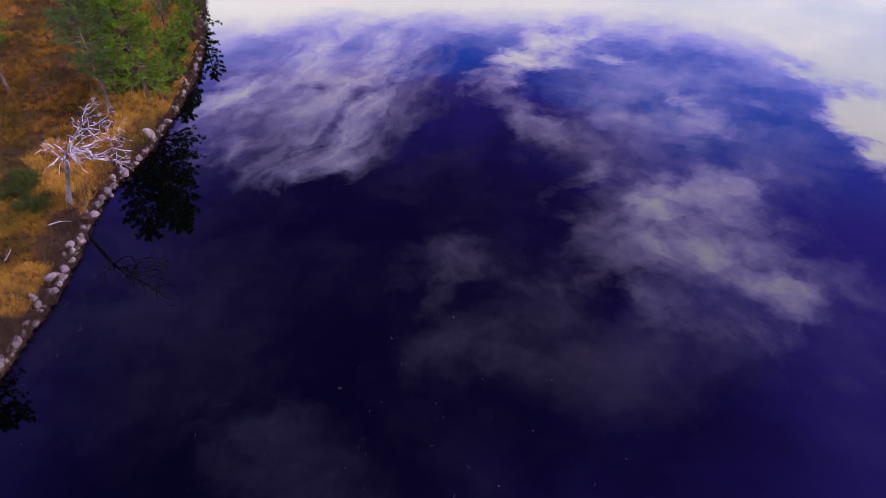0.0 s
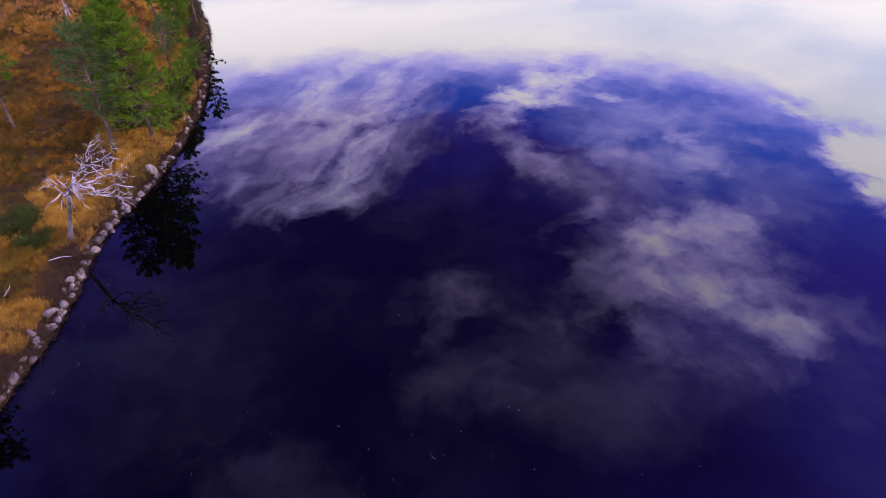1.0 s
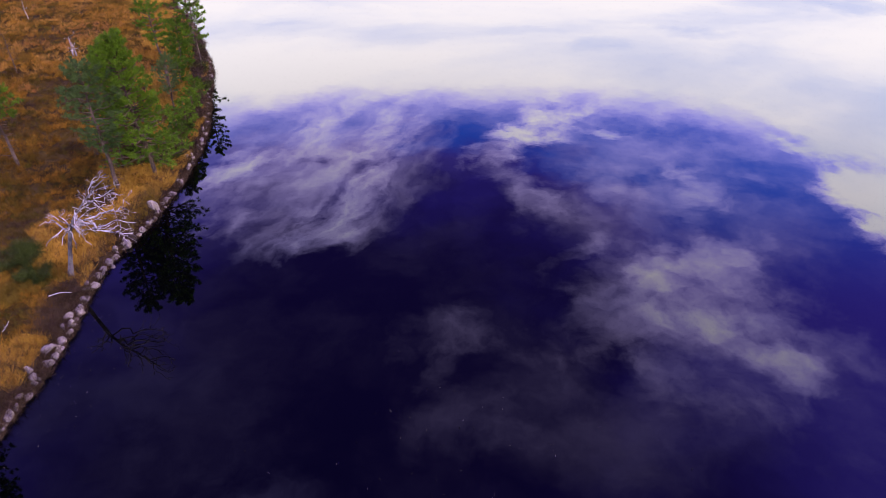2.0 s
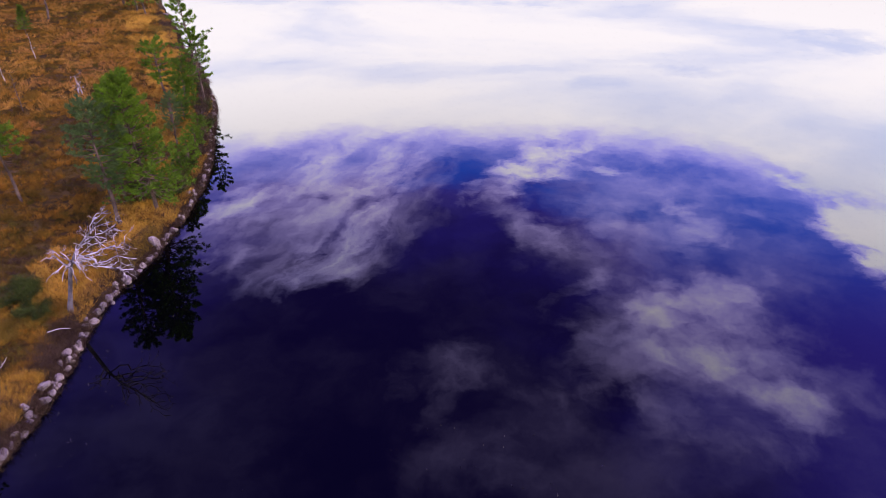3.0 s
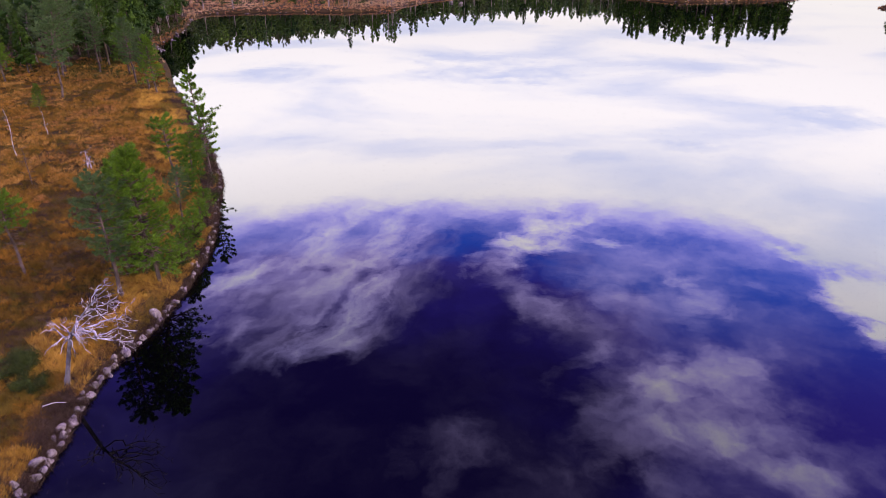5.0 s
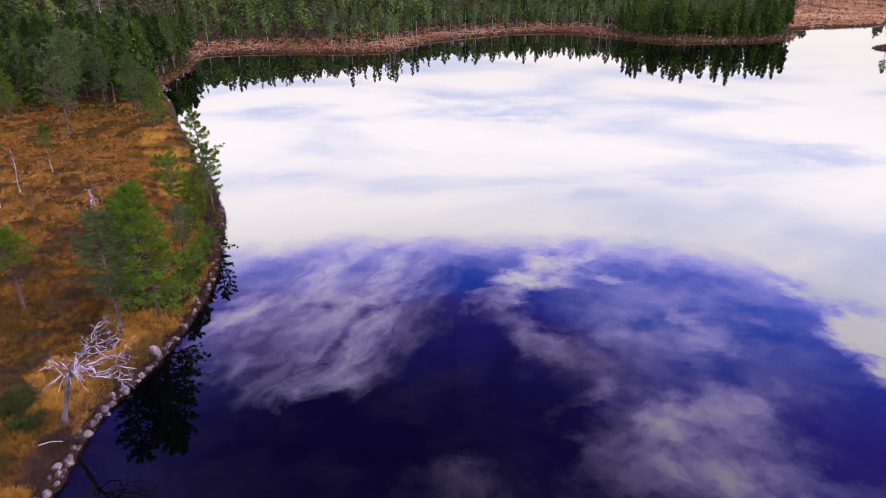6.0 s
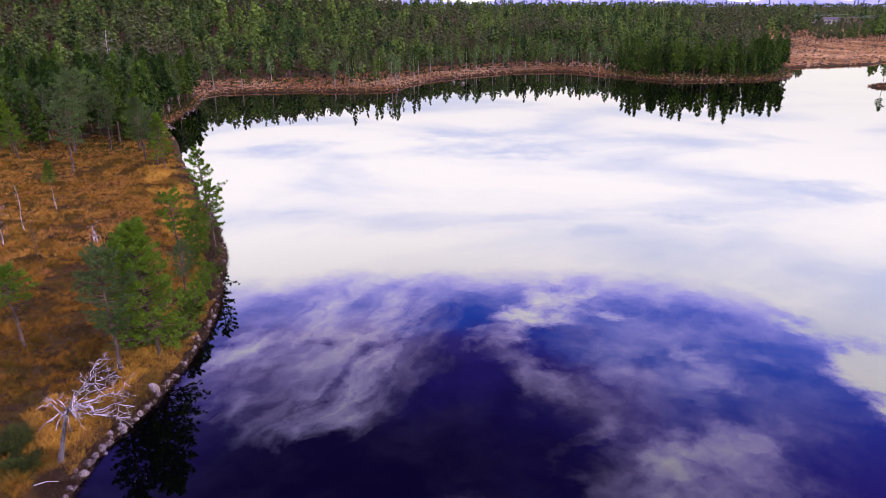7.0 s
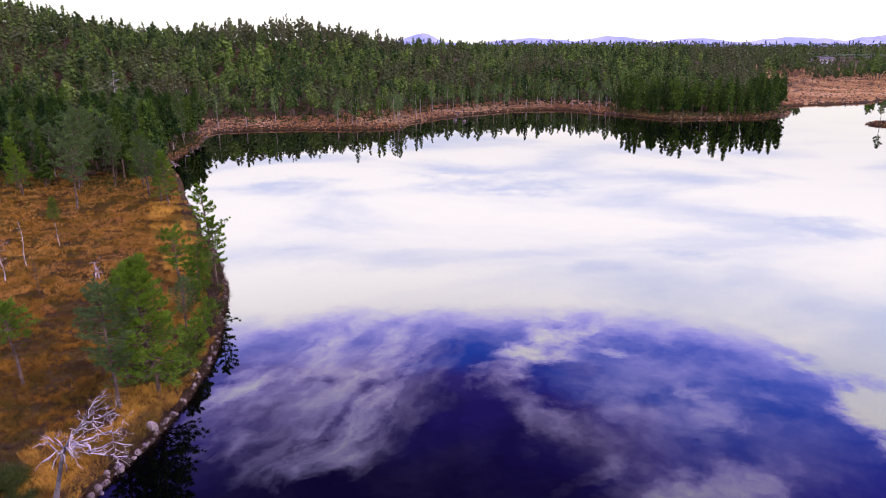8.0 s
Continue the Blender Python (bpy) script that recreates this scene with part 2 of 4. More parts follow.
M_REED = surface("dry_reed", (0.05, 0.042, 0.045), (0.15, 0.125, 0.13), 1.0, 8.0, 0.7, 0, island=0.5)
# the air's blue haze over the far hills is mixed into this colour
M_HILL = surface("hazed_hills", (0.22, 0.25, 0.36), (0.30, 0.31, 0.43), 0.004, 0.02, 1.0, 0)
M_STEEL = surface("galvanised_steel", (0.25, 0.26, 0.28), (0.35, 0.36, 0.38), 1.0, 5.0, 0.5, 0)
M_WALL = surface("pale_boards", (0.34, 0.30, 0.26), (0.46, 0.42, 0.37), 1.0, 5.0, 0.7, 0.1)
M_ROOF = surface("dark_roof", (0.07, 0.06, 0.06), (0.12, 0.10, 0.10), 1.0, 5.0, 0.8, 0.1)
M_GLASS = surface("window_glass", (0.02, 0.02, 0.03), (0.03, 0.03, 0.04), 1.0, 5.0, 0.05, 0)


# ---------------------------------------------------------------- mesh helpers
class Geo:
    """Triangles gathered for one mesh."""

    def __init__(self):
        self.v, self.f, self.n = [], [], 0

    def add(self, v, f):
        v = np.asarray(v, float).reshape(-1, 3)
        self.v.append(v)
        self.f.append(np.asarray(f, np.int64).reshape(-1, 3) + self.n)
        self.n += len(v)

    def mesh(self, name, material, smooth=False):
        me = bpy.data.meshes.new(name)
        v = np.concatenate(self.v)
        f = np.concatenate(self.f)
        me.vertices.add(len(v))
        me.vertices.foreach_set("co", v.ravel().astype(np.float32))
        me.loops.add(f.size)
        me.loops.foreach_set("vertex_index", f.ravel().astype(np.int32))
        me.polygons.add(len(f))
        me.polygons.foreach_set("loop_start", np.arange(0, f.size, 3, dtype=np.int32))
        me.polygons.foreach_set("use_smooth", np.full(len(f), smooth))
        me.update(calc_edges=True)
        me.validate()
        me.materials.append(material)
        return me


def part(name, geo, material, parent, label="", smooth=False):
    ob = new(name, geo.mesh(name, material, smooth))
    ob.parent = parent
    if label:
        tagged(ob, label)
    return ob


def unit(a):
    return a / np.maximum(np.linalg.norm(a, axis=-1, keepdims=True), 1e-9)


def tube(geo, pts, radii, sides=6, cap=True):
    """A tapered tube along points."""
    pts = np.asarray(pts, float)
    k = len(pts)
    way = unit(np.gradient(pts, axis=0))
    ref = np.array([0.31, 0.17, 0.93]) if abs(way[0][2]) < 0.8 else np.array([0.97, 0.2, 0.1])
    a = unit(np.cross(way, ref))
    b = np.cross(way, a)
    ang = np.arange(sides) * 2 * np.pi / sides
    ring = pts[:, None] + np.asarray(radii)[:, None, None] * (np.cos(ang)[None, :, None] * a[:, None] + np.sin(ang)[None, :, None] * b[:, None])
    v = ring.reshape(-1, 3)
    i = np.arange(k - 1)[:, None] * sides
    j = np.arange(sides)[None]
    j2 = (j + 1) % sides
    q = np.stack([i + j, i + j2, i + sides + j2, i + sides + j], -1).reshape(-1, 4)
    f = np.concatenate([q[:, [0, 1, 2]], q[:, [0, 2, 3]]])
    if cap:
        top = (k - 1) * sides
        f = np.concatenate([f, [[top, top + s, top + s + 1] for s in range(1, sides - 1)]])
    geo.add(v, f)


def blades(geo, root, way, length, width, rng, bend=0.0, lie=0.0):
    """Single leaves: one narrow triangle each, or two when bent. lie: how far they lie flat, as sprays on a bough do."""
    n = len(root)
    side = unit(np.cross(way, rng.normal(size=(n, 3)) + [0, 0, lie]))
    w = np.broadcast_to(np.asarray(width, float), (n,))[:, None] * 0.5
    ln = np.broadcast_to(np.asarray(length, float), (n,))[:, None]
    if not bend:
        v = np.stack([root - side * w, root + side * w, root + way * ln], 1).reshape(-1, 3)
        geo.add(v, np.arange(3 * n).reshape(-1, 3))
        return
    mid = root + way * ln * 0.55
    low = way.copy()
    low[:, 2] -= bend
    tip = mid + unit(low) * ln * 0.45
    v = np.stack([root - side * w, root + side * w, mid + side * w * 0.7, mid - side * w * 0.7, tip], 1).reshape(-1, 3)
    o = np.arange(n)[:, None] * 5
    geo.add(v, np.concatenate([o + [0, 1, 2], o + [0, 2, 3], o + [3, 2, 4]]))


# ---------------------------------------------------------------- the lay of the land
def curve_through(ctrl, step=1.0):
    """A smooth closed line through control points."""
    c = np.array(ctrl, float)
    out = []
    for i in range(len(c)):
        p0, p1, p2, p3 = (c[(i + k) % len(c)] for k in (-1, 0, 1, 2))
        n = max(2, int(np.linalg.norm(p2 - p1) / step))
        t = np.linspace(0, 1, n, endpoint=False)[:, None]
        out.append(0.5 * ((2 * p1) + (p2 - p0) * t + (2 * p0 - 5 * p1 + 4 * p2 - p3) * t ** 2 + (3 * p1 - p0 - 3 * p2 + p3) * t ** 3))
    return np.concatenate(out)


SHORE = curve_through([(-15, -70), (-15.2, -20), (-14.9, 8), (-14.9, 16), (-15.0, 23), (-14.5, 28), (-14.2, 32.5), (-15, 39.5), (-16.2, 45),
                       (-19.5, 54.5), (-25, 65), (-31, 78), (-38, 94), (-45, 110), (-48, 127), (-52.5, 147), (-49, 154.5), (-31, 157),
                       (-13, 158.5), (-8, 174), (6, 192), (32, 204), (46, 187), (60, 175), (86, 180), (95, 192), (104, 212), (131, 222),
                       (160, 238), (230, 220), (260, 100), (230, -60), (90, -110)], 1.3)


def wobble(x, y, scale, seed):
    """Cheap smooth noise from a few waves, about -1 to 1."""
    r = np.random.RandomState(seed)
    out = np.zeros_like(np.asarray(x, float))
    for k in range(7):
        a, ph, s = r.uniform(0, 6.28), r.uniform(0, 6.28), r.uniform(0.6, 1.9)
        out += np.sin((x * np.cos(a) + y * np.sin(a)) * s / scale + ph)
    return out / 3.2


def from_shore(x, y):
    """Metres from the water's edge, positive on land."""
    x, y = np.asarray(x, float), np.asarray(y, float)
    shape = x.shape
    x, y = x.ravel(), y.ravel()
    dist = np.full(len(x), 1e9)
    inside = np.zeros(len(x), bool)
    a, b = SHORE, np.roll(SHORE, -1, 0)
    for s in range(0, len(x), 20000):
        p = np.stack([x[s:s + 20000], y[s:s + 20000]], 1)
        best = np.full(len(p), 1e9)
        odd = np.zeros(len(p), bool)
        for (ax, ay), (bx, by) in zip(a, b):
            dx, dy = bx - ax, by - ay
            t = np.clip(((p[:, 0] - ax) * dx + (p[:, 1] - ay) * dy) / (dx * dx + dy * dy), 0, 1)
            best = np.minimum(best, (p[:, 0] - ax - t * dx) ** 2 + (p[:, 1] - ay - t * dy) ** 2)
            cross = (ay > p[:, 1]) != (by > p[:, 1])
            if dy:
                odd ^= cross & (p[:, 0] < ax + (p[:, 1] - ay) / dy * dx)
        dist[s:s + 20000] = np.sqrt(best)
        inside[s:s + 20000] = odd
    d = np.where(inside, -dist, dist)
    # the islet
    ex, ey = (x - 106.0) / 8.5, (y - 161.5) / 3.0
    r = np.sqrt(ex ** 2 + ey ** 2)
    d = np.where(d < 0, np.maximum(d, (1 - r) * 3.0), d)
    d = d + 0.22 * wobble(x, y, 1.6, 3) * (np.abs(d) < 30) + np.where(y > 100, 0.9 * wobble(x, y, 7.0, 4), 0)
    return d.reshape(shape)


def bump_at(x, y, cx, cy, sx, sy):
    return np.exp(-((x - cx) / sx) ** 2 - ((y - cy) / sy) ** 2)


def ease(v, lo, hi):
    t = np.clip((v - lo) / (hi - lo), 0, 1)
    return t * t * (3 - 2 * t)


def height(x, y, s=None):
    """The ground's height over the water."""
    x, y = np.asarray(x, float), np.asarray(y, float)
    s = from_shore(x, y) if s is None else s
    up = np.maximum(s, 0)
    land = 0.62 * (1 - np.exp(-up / 0.55)) + 0.012 * np.minimum(up, 60)
    land += (0.14 * wobble(x, y, 0.9, 5) + 0.12 * wobble(x, y, 3.5, 6)) * ease(up, 0.3, 3)
    far = ease(up, 22, 140)
    open_bog = ease(np.arctan2(x, np.maximum(y, 1.0)), radians(25), radians(29)) * (1 - ease(y, 330, 520))
    land += far * (8.6 - 2.6 * ease(x / np.maximum(y, 1.0), 0.30, 0.48)) * (1 - open_bog)
    land += far * (22.0 * bump_at(x, y, -190, 255, 62, 90) + 10.0 * bump_at(x, y, -75, 325, 42, 70) + 1.5 * bump_at(x, y, 260, 560, 60, 90))
    land += far * 1.2 * wobble(x, y, 45.0, 7)
    bed = np.maximum(-3.0, np.minimum(s, 0) * 0.55)
    return np.where(s > 0, land, bed)


def lines(*runs):
    out = []
    for lo, hi, step in runs:
        out.extend(np.arange(lo, hi, step))
    return np.array(out)


gx = np.concatenate([lines((-4600, -1000, 300), (-1000, -300, 50), (-300, -80, 5), (-80, -20, 0.8), (-20, -13, 0.28), (-13, -8, 1.0), (-8, 170, 3.0), (170, 320, 6), (320, 1000, 50), (1000, 4601, 300))])
gy = np.concatenate([lines((-2000, -200, 300), (-200, 8, 8), (8, 60, 0.55), (60, 110, 1.2), (110, 240, 1.6), (240, 480, 6), (480, 1000, 30), (1000, 4800, 250))])
GX, GY = np.meshgrid(gx, gy)
GS = from_shore(GX, GY)
GZ = height(GX, GY, GS)
nx, ny = len(gx), len(gy)
g = Geo()
ii, jj = np.meshgrid(np.arange(nx - 1), np.arange(ny - 1))
q = (jj * nx + ii).ravel()
g.add(np.stack([GX.ravel(), GY.ravel(), GZ.ravel()], 1), np.concatenate([np.stack([q, q + 1, q + nx + 1], 1), np.stack([q, q + nx + 1, q + nx], 1)]))
ground = tagged(new("ground", g.mesh("ground", M_PEAT, True)), "brown peat and moor ground round the lake", "ground", kind="structure")

g = Geo()
g.add([(-120, -160, 0), (330, -160, 0), (330, 300, 0), (-120, 300, 0)], [(0, 1, 2), (0, 2, 3)])
water = tagged(new("water", g.mesh("water", M_WATER)), "still dark lake water that mirrors the cloudy sky", "lake", kind="structure")

# distant hills on the skyline, blue from haze put into their colour
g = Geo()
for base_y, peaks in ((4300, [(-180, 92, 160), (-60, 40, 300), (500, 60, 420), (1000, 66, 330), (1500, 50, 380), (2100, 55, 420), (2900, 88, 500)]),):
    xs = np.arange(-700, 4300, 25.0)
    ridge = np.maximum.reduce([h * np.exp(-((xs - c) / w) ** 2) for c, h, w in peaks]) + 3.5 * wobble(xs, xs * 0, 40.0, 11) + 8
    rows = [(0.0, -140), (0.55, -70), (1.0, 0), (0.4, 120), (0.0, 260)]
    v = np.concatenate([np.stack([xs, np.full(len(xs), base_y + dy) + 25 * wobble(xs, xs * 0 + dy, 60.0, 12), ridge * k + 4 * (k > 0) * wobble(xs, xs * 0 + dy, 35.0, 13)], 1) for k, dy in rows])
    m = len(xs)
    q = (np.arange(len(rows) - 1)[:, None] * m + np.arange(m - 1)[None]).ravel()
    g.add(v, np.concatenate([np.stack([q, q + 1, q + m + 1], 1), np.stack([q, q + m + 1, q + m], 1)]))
tagged(new("backdrop", g.mesh("backdrop", M_HILL, True)), "low hills on the far skyline, coloured blue-violet for haze", "hills", kind="structure")


# ---------------------------------------------------------------- pines
def pine_parts(seed, h, start, spread, limbs, clumps, leaves, leaf, wide, shape="round", sides=6, bare=0, lean=0.0):
    """Trunk, limbs and needle crown of one pine, its foot at the origin."""
    rng = np.random.RandomState(seed)
    trunk, arms, crown = Geo(), Geo(), Geo()
    k = 9 if sides > 4 else 3
    fz = np.linspace(0, 1, k)
    path = np.stack([np.cumsum(rng.normal(0, 0.012, k)) * h + lean * h * fz, np.cumsum(rng.normal(0, 0.012, k)) * h, fz * h], 1)
    path -= path[0]
    path[0, 2] = -0.3
    r0 = 0.011 * h + 0.03
    tube(trunk, path, r0 * (1 - fz) ** 0.8 + 0.012, sides)

    def at(f):
        return np.stack([np.interp(f, fz, path[:, c]) for c in range(3)], -1)

    roots, ways = [], []
    for i in range(limbs):
        f = start + (0.985 - start) * ((i + rng.uniform(0, 0.9)) / limbs)
        u = (f - start) / (1 - start)
        if shape == "cone":
            reach = spread * (1.02 - u) ** 0.62 * rng.uniform(0.7, 1.1) + 0.12
        elif shape == "top":
            reach = spread * (0.55 + 0.6 * math.sin(math.pi * min(1, u * 0.95 + 0.1))) * rng.uniform(0.55, 1.1) * (1.05 - 0.55 * u)
        else:
            reach = spread * (math.sin(math.pi * (0.16 + 0.80 * u)) ** 0.8) * rng.uniform(0.6, 1.15) + 0.15
        az = i * 2.4 + rng.uniform(-0.6, 0.6)
        tilt = -0.15 + 0.75 * u + rng.uniform(-0.15, 0.2)
        d = np.array([math.cos(az) * math.cos(tilt), math.sin(az) * math.cos(tilt), math.sin(tilt)])
        p0 = at(f)
        p1 = p0 + d * reach * 0.55
        p2 = p0 + d * reach + np.array([0, 0, 0.16 * reach])
        if sides > 4:
            tube(arms, [p0, p1, p2], [0.006 * h * (1.1 - 0.7 * u), 0.0035 * h * (1.1 - u * 0.6), 0.004], 4, False)
        perp = unit(np.cross(d, [0, 0, 1.0]))
        t = rng.uniform(0.30, 1.02, clumps)
        c = p0 + (p2 - p0) * t[:, None] + perp * (rng.uniform(-0.36, 0.36, clumps) * reach * np.clip(1.25 - t, 0.15, 1))[:, None]
        c[:, 2] += rng.uniform(-0.04, 0.10, clumps) * reach
        roots.append(c)
        ways.append(np.tile(d + [0, 0, 0.35], (clumps, 1)))
    c = np.repeat(np.concatenate(roots), leaves, 0)
    w = np.repeat(np.concatenate(ways), leaves, 0)
    w = unit(unit(w) * 0.75 + rng.normal(0, 0.62, w.shape))
    blades(crown, c + rng.normal(0, leaf * 0.18, c.shape), w, leaf * rng.uniform(0.6, 1.25, len(c)), wide * rng.uniform(0.7, 1.3, len(c)), rng, lie=0.8)
    for i in range(bare):
        f = rng.uniform(0.12, start + 0.08)
        az, reach = rng.uniform(0, 6.28), rng.uniform(0.25, 0.8) * spread * 0.6
        d = np.array([math.cos(az), math.sin(az), rng.uniform(-0.35, 0.25)])
        p0 = at(f)
        tube(arms, [p0, p0 + d * reach * 0.6, p0 + d * reach + [0, 0, rng.uniform(-0.1, 0.05)]], [0.016, 0.011, 0.005], 4, False)
    return trunk, arms, crown


KNOT_V = np.array([(1, 0, 0), (0, 1, 0), (-1, 0, 0), (0, -1, 0), (0, 0, 1), (0, 0, -1)], float)
KNOT_F = np.array([(0, 1, 4), (1, 2, 4), (2, 3, 4), (3, 0, 4), (1, 0, 5), (2, 1, 5), (3, 2, 5), (0, 3, 5)])


def conifer(seed, h, start, spread, clumps, sprays, shape, wide=0.20, sides=3, leaf=0.5, swell=0.30):
    """A far pine: a bare trunk and a crown of ragged clumps, each bristling with flat sprays."""
    rng = np.random.RandomState(seed)
    trunk, crown = Geo(), Geo()
    lean = rng.normal(0, 0.02, 2) * h
    tube(trunk, [(0, 0, -0.5), (lean[0] * 0.3, lean[1] * 0.3, h * 0.5), (lean[0], lean[1], h * 0.96)], [0.14, 0.10, 0.03], sides, False)
    u = (np.arange(clumps) + rng.uniform(0.1, 0.9, clumps)) / clumps
    if shape == "cone":
        u = u ** 1.25
        reach = spread * (1.0 - u) ** 0.8
    else:
        reach = spread * np.sin(np.pi * (0.22 + 0.74 * u)) ** 0.9
    az = np.arange(clumps) * 2.4 + rng.uniform(-0.5, 0.5, clumps)
    out = reach * rng.uniform(0.25, 0.75, clumps)
    z = h * (start + (0.97 - start) * u)
    up = z / h
    c = np.stack([lean[0] * up ** 2 + np.cos(az) * out, lean[1] * up ** 2 + np.sin(az) * out, z], 1)
    r = spread * swell * rng.uniform(0.7, 1.25, clumps) * (0.45 + 0.55 * reach / spread)
    for k in range(clumps):
        a, jag = rng.uniform(0, 1.57), rng.uniform(0.6, 1.15, len(KNOT_V))[:, None]
        knot = KNOT_V @ np.array([(math.cos(a), math.sin(a), 0.3), (-math.sin(a), math.cos(a), -0.2), (-0.2, 0.3, 1.0)])
        crown.add(c[k] + knot * jag * r[k] * 1.12, KNOT_F)
    i = np.repeat(np.arange(clumps), sprays)
    way = unit(rng.normal(size=(len(i), 3)) + [0, 0, 0.35] + np.stack([np.cos(az[i]), np.sin(az[i]), 0 * i], 1) * 0.5)
    p = c[i] + way * (r[i] * rng.uniform(0.5, 1.05, len(i)))[:, None]
    way = unit(way + rng.normal(0, 0.3, way.shape) + [0, 0, 0.2])
    blades(crown, p, way, leaf * rng.uniform(0.6, 1.25, len(i)), wide * rng.uniform(0.7, 1.3, len(i)), rng, lie=1.2)
    tip = np.array([lean[0], lean[1], h])
    blades(crown, tip + rng.normal(0, 0.1, (6, 3)) - [0, 0, 0.5], unit(rng.normal(0, 0.25, (6, 3)) + [0, 0, 1]), 0.7, wide, rng)
    return trunk, Geo(), crown


PINES = {}


def plant(kind, x, y, size, turn, label, group, spec, needles=None, z=None, squeeze=1.0, bark=None):
    """One pine: the first of its kind is built, the others are copies."""
    z = float(height(np.array([x]), np.array([y]))[0]) if z is None else z
    m = Matrix.Translation((x, y, z)) @ pose(0, 0, 0, 0, 0, turn) @ Matrix.Diagonal((size * squeeze, size * squeeze, size, 1))
    if kind not in PINES:
        root = new("pine_tree")
        trunk, arms, crown = pine_parts(**spec) if isinstance(spec, dict) else conifer(*spec)
        part("trunk", trunk, bark or M_BARK, root, "bare grey-brown trunk", True)
        if arms.v:
            tagged(part("bough", arms, bark or M_BARK, root), kind="stuff")
        part("crown", crown, needles or M_NEEDLE, root)
        root.matrix_basis = m
        PINES[kind] = root
        return tagged(root, label, "pine tree", group)
    ob = copy_thing(PINES[kind], Matrix.Identity(4))
    ob.matrix_basis = m
    return tagged(ob, label, "pine tree", group)


def spec(seed, h, start, spread, limbs=58, clumps=10, leaves=16, leaf=0.30, wide=0.06, shape="round", **more):
    return dict(seed=seed, h=h, start=start, spread=spread, limbs=limbs, clumps=clumps, leaves=leaves, leaf=leaf, wide=wide, shape=shape, **more)


BANK = "pines on the bog and bank"
plant("bank_big", -15.45, 32.0, 1.0, 20, "bushy bright green pine at the water's edge", BANK, spec(11, 7.4, 0.14, 2.3, 132, 16, 28, 0.16, 0.024, "cone", bare=16))
plant("bank_thin", -16.6, 30.1, 1.0, 0, "thin grey-green pine with bare lower trunk", BANK, spec(12, 6.5, 0.36, 1.4, 56, 13, 34, 0.15, 0.022, bare=40), M_NEEDLE_GREY)
plant("bank_back", -17.9, 33.6, 1.0, 70, "dark green pine behind two others", BANK, spec(13, 6.3, 0.22, 1.55, 66, 12, 34, 0.16, 0.024, "cone", bare=14))
plant("lean_top", -18.5, 43.6, 1.0, 0, "slim pine with bare trunk and high crown", BANK, spec(14, 5.7, 0.55, 1.0, 30, 11, 30, 0.16, 0.024, bare=26))
plant("tier", -19.8, 53.2, 1.0, 0, "tall open pine with layered branches by the lake", BANK, spec(15, 7.0, 0.36, 1.75, 34, 14, 34, 0.17, 0.026, shape="top", bare=16))
plant("tier", -17.6, 47.9, 0.82, 140, "open pine with layered branches over the water", BANK, None)
plant("flat_top", -22.9, 32.5, 1.0, 0, "small pine with flat crown and dead twigs", BANK, spec(16, 4.7, 0.62, 1.35, 36, 12, 32, 0.15, 0.022, shape="top", bare=40))
plant("round_top", -42.0, 73.6, 1.0, 10, "round-crowned pine with bare trunk on the bog", BANK, spec(18, 8.0, 0.42, 2.35, 46, 13, 26, 0.22, 0.04, bare=14), M_NEEDLE_GREY)
plant("bank_big", -41.4, 68.0, 0.36, 200, "young pine on the bog", BANK, None)
plant("bank_thin", -36.7, 80.6, 1.12, 30, "grey pine with long bare trunk", BANK, None)
plant("bank_thin", -34.0, 77.4, 1.05, 150, "grey pine with long bare trunk", BANK, None)
plant("bank_back", -32.4, 75.8, 1.0, 250, "dark pine on the point", BANK, None)
plant("bank_back", -56.4, 86.3, 0.95, 190, "bushy pine at the forest edge", BANK, None)
plant("bank_thin", -18.2, 16.6, 0.86, 300, "slim pine on the near bank", BANK, None)
for x, y, size, kind in ((-47.5, 84.5, 1.1, "round_top"), (-52.5, 81.0, 1.1, "bank_back"), (-44.5, 88.0, 1.2, "bank_thin"), (-61.0, 86.0, 1.1, "round_top"),
                         (-40.0, 86.5, 1.15, "bank_back"), (-57.0, 92.0, 1.3, "bank_thin"), (-49.5, 90.0, 1.2, "round_top")):
    plant(kind, x, y, size, x * 37 % 360, "tall green pine where bog meets forest", BANK, None)
plant("bank_thin", -17.1, 40.2, 0.55, 210, "small grey-green pine near the water's edge", BANK, None)
plant("bush", -18.6, 46.8, 1.0, 0, "low bushy young pine on the bank", BANK, spec(17, 2.4, 0.05, 1.0, 40, 11, 28, 0.15, 0.022))
plant("bush", -19.6, 49.8, 1.15, 80, "low bushy young pine on the bank", BANK, None)
plant("bush", -18.0, 44.6, 0.7, 160, "low bushy young pine on the bank", BANK, None)
for x, y, size in ((-15.0, 35.0, 0.75), (-15.3, 37.2, 0.8), (-15.7, 39.6, 0.7), (-16.2, 42.0, 0.65)):
    plant("bush", x, y, size, x * 91 % 360, "low bushy young pine at the water's edge", BANK, None)
plant("bush", -16.2, 33.6, 0.8, 220, "low bushy young pine on the bank", BANK, None)

# the forest edge, tree by tree, and the woods behind
rngf = np.random.RandomState(5)


def in_view(x, y, margin=4.0):
    return np.abs(np.degrees(np.arctan2(x, y))) < 34.0 + margin


def scatter(x0, x1, y0, y1, step, jitter=0.42):
    X, Y = np.meshgrid(np.arange(x0, x1, step), np.arange(y0, y1, step))
    X = X + rngf.uniform(-jitter, jitter, X.shape) * step
    Y = Y + rngf.uniform(-jitter, jitter, Y.shape) * step
    return X.ravel(), Y.ravel()


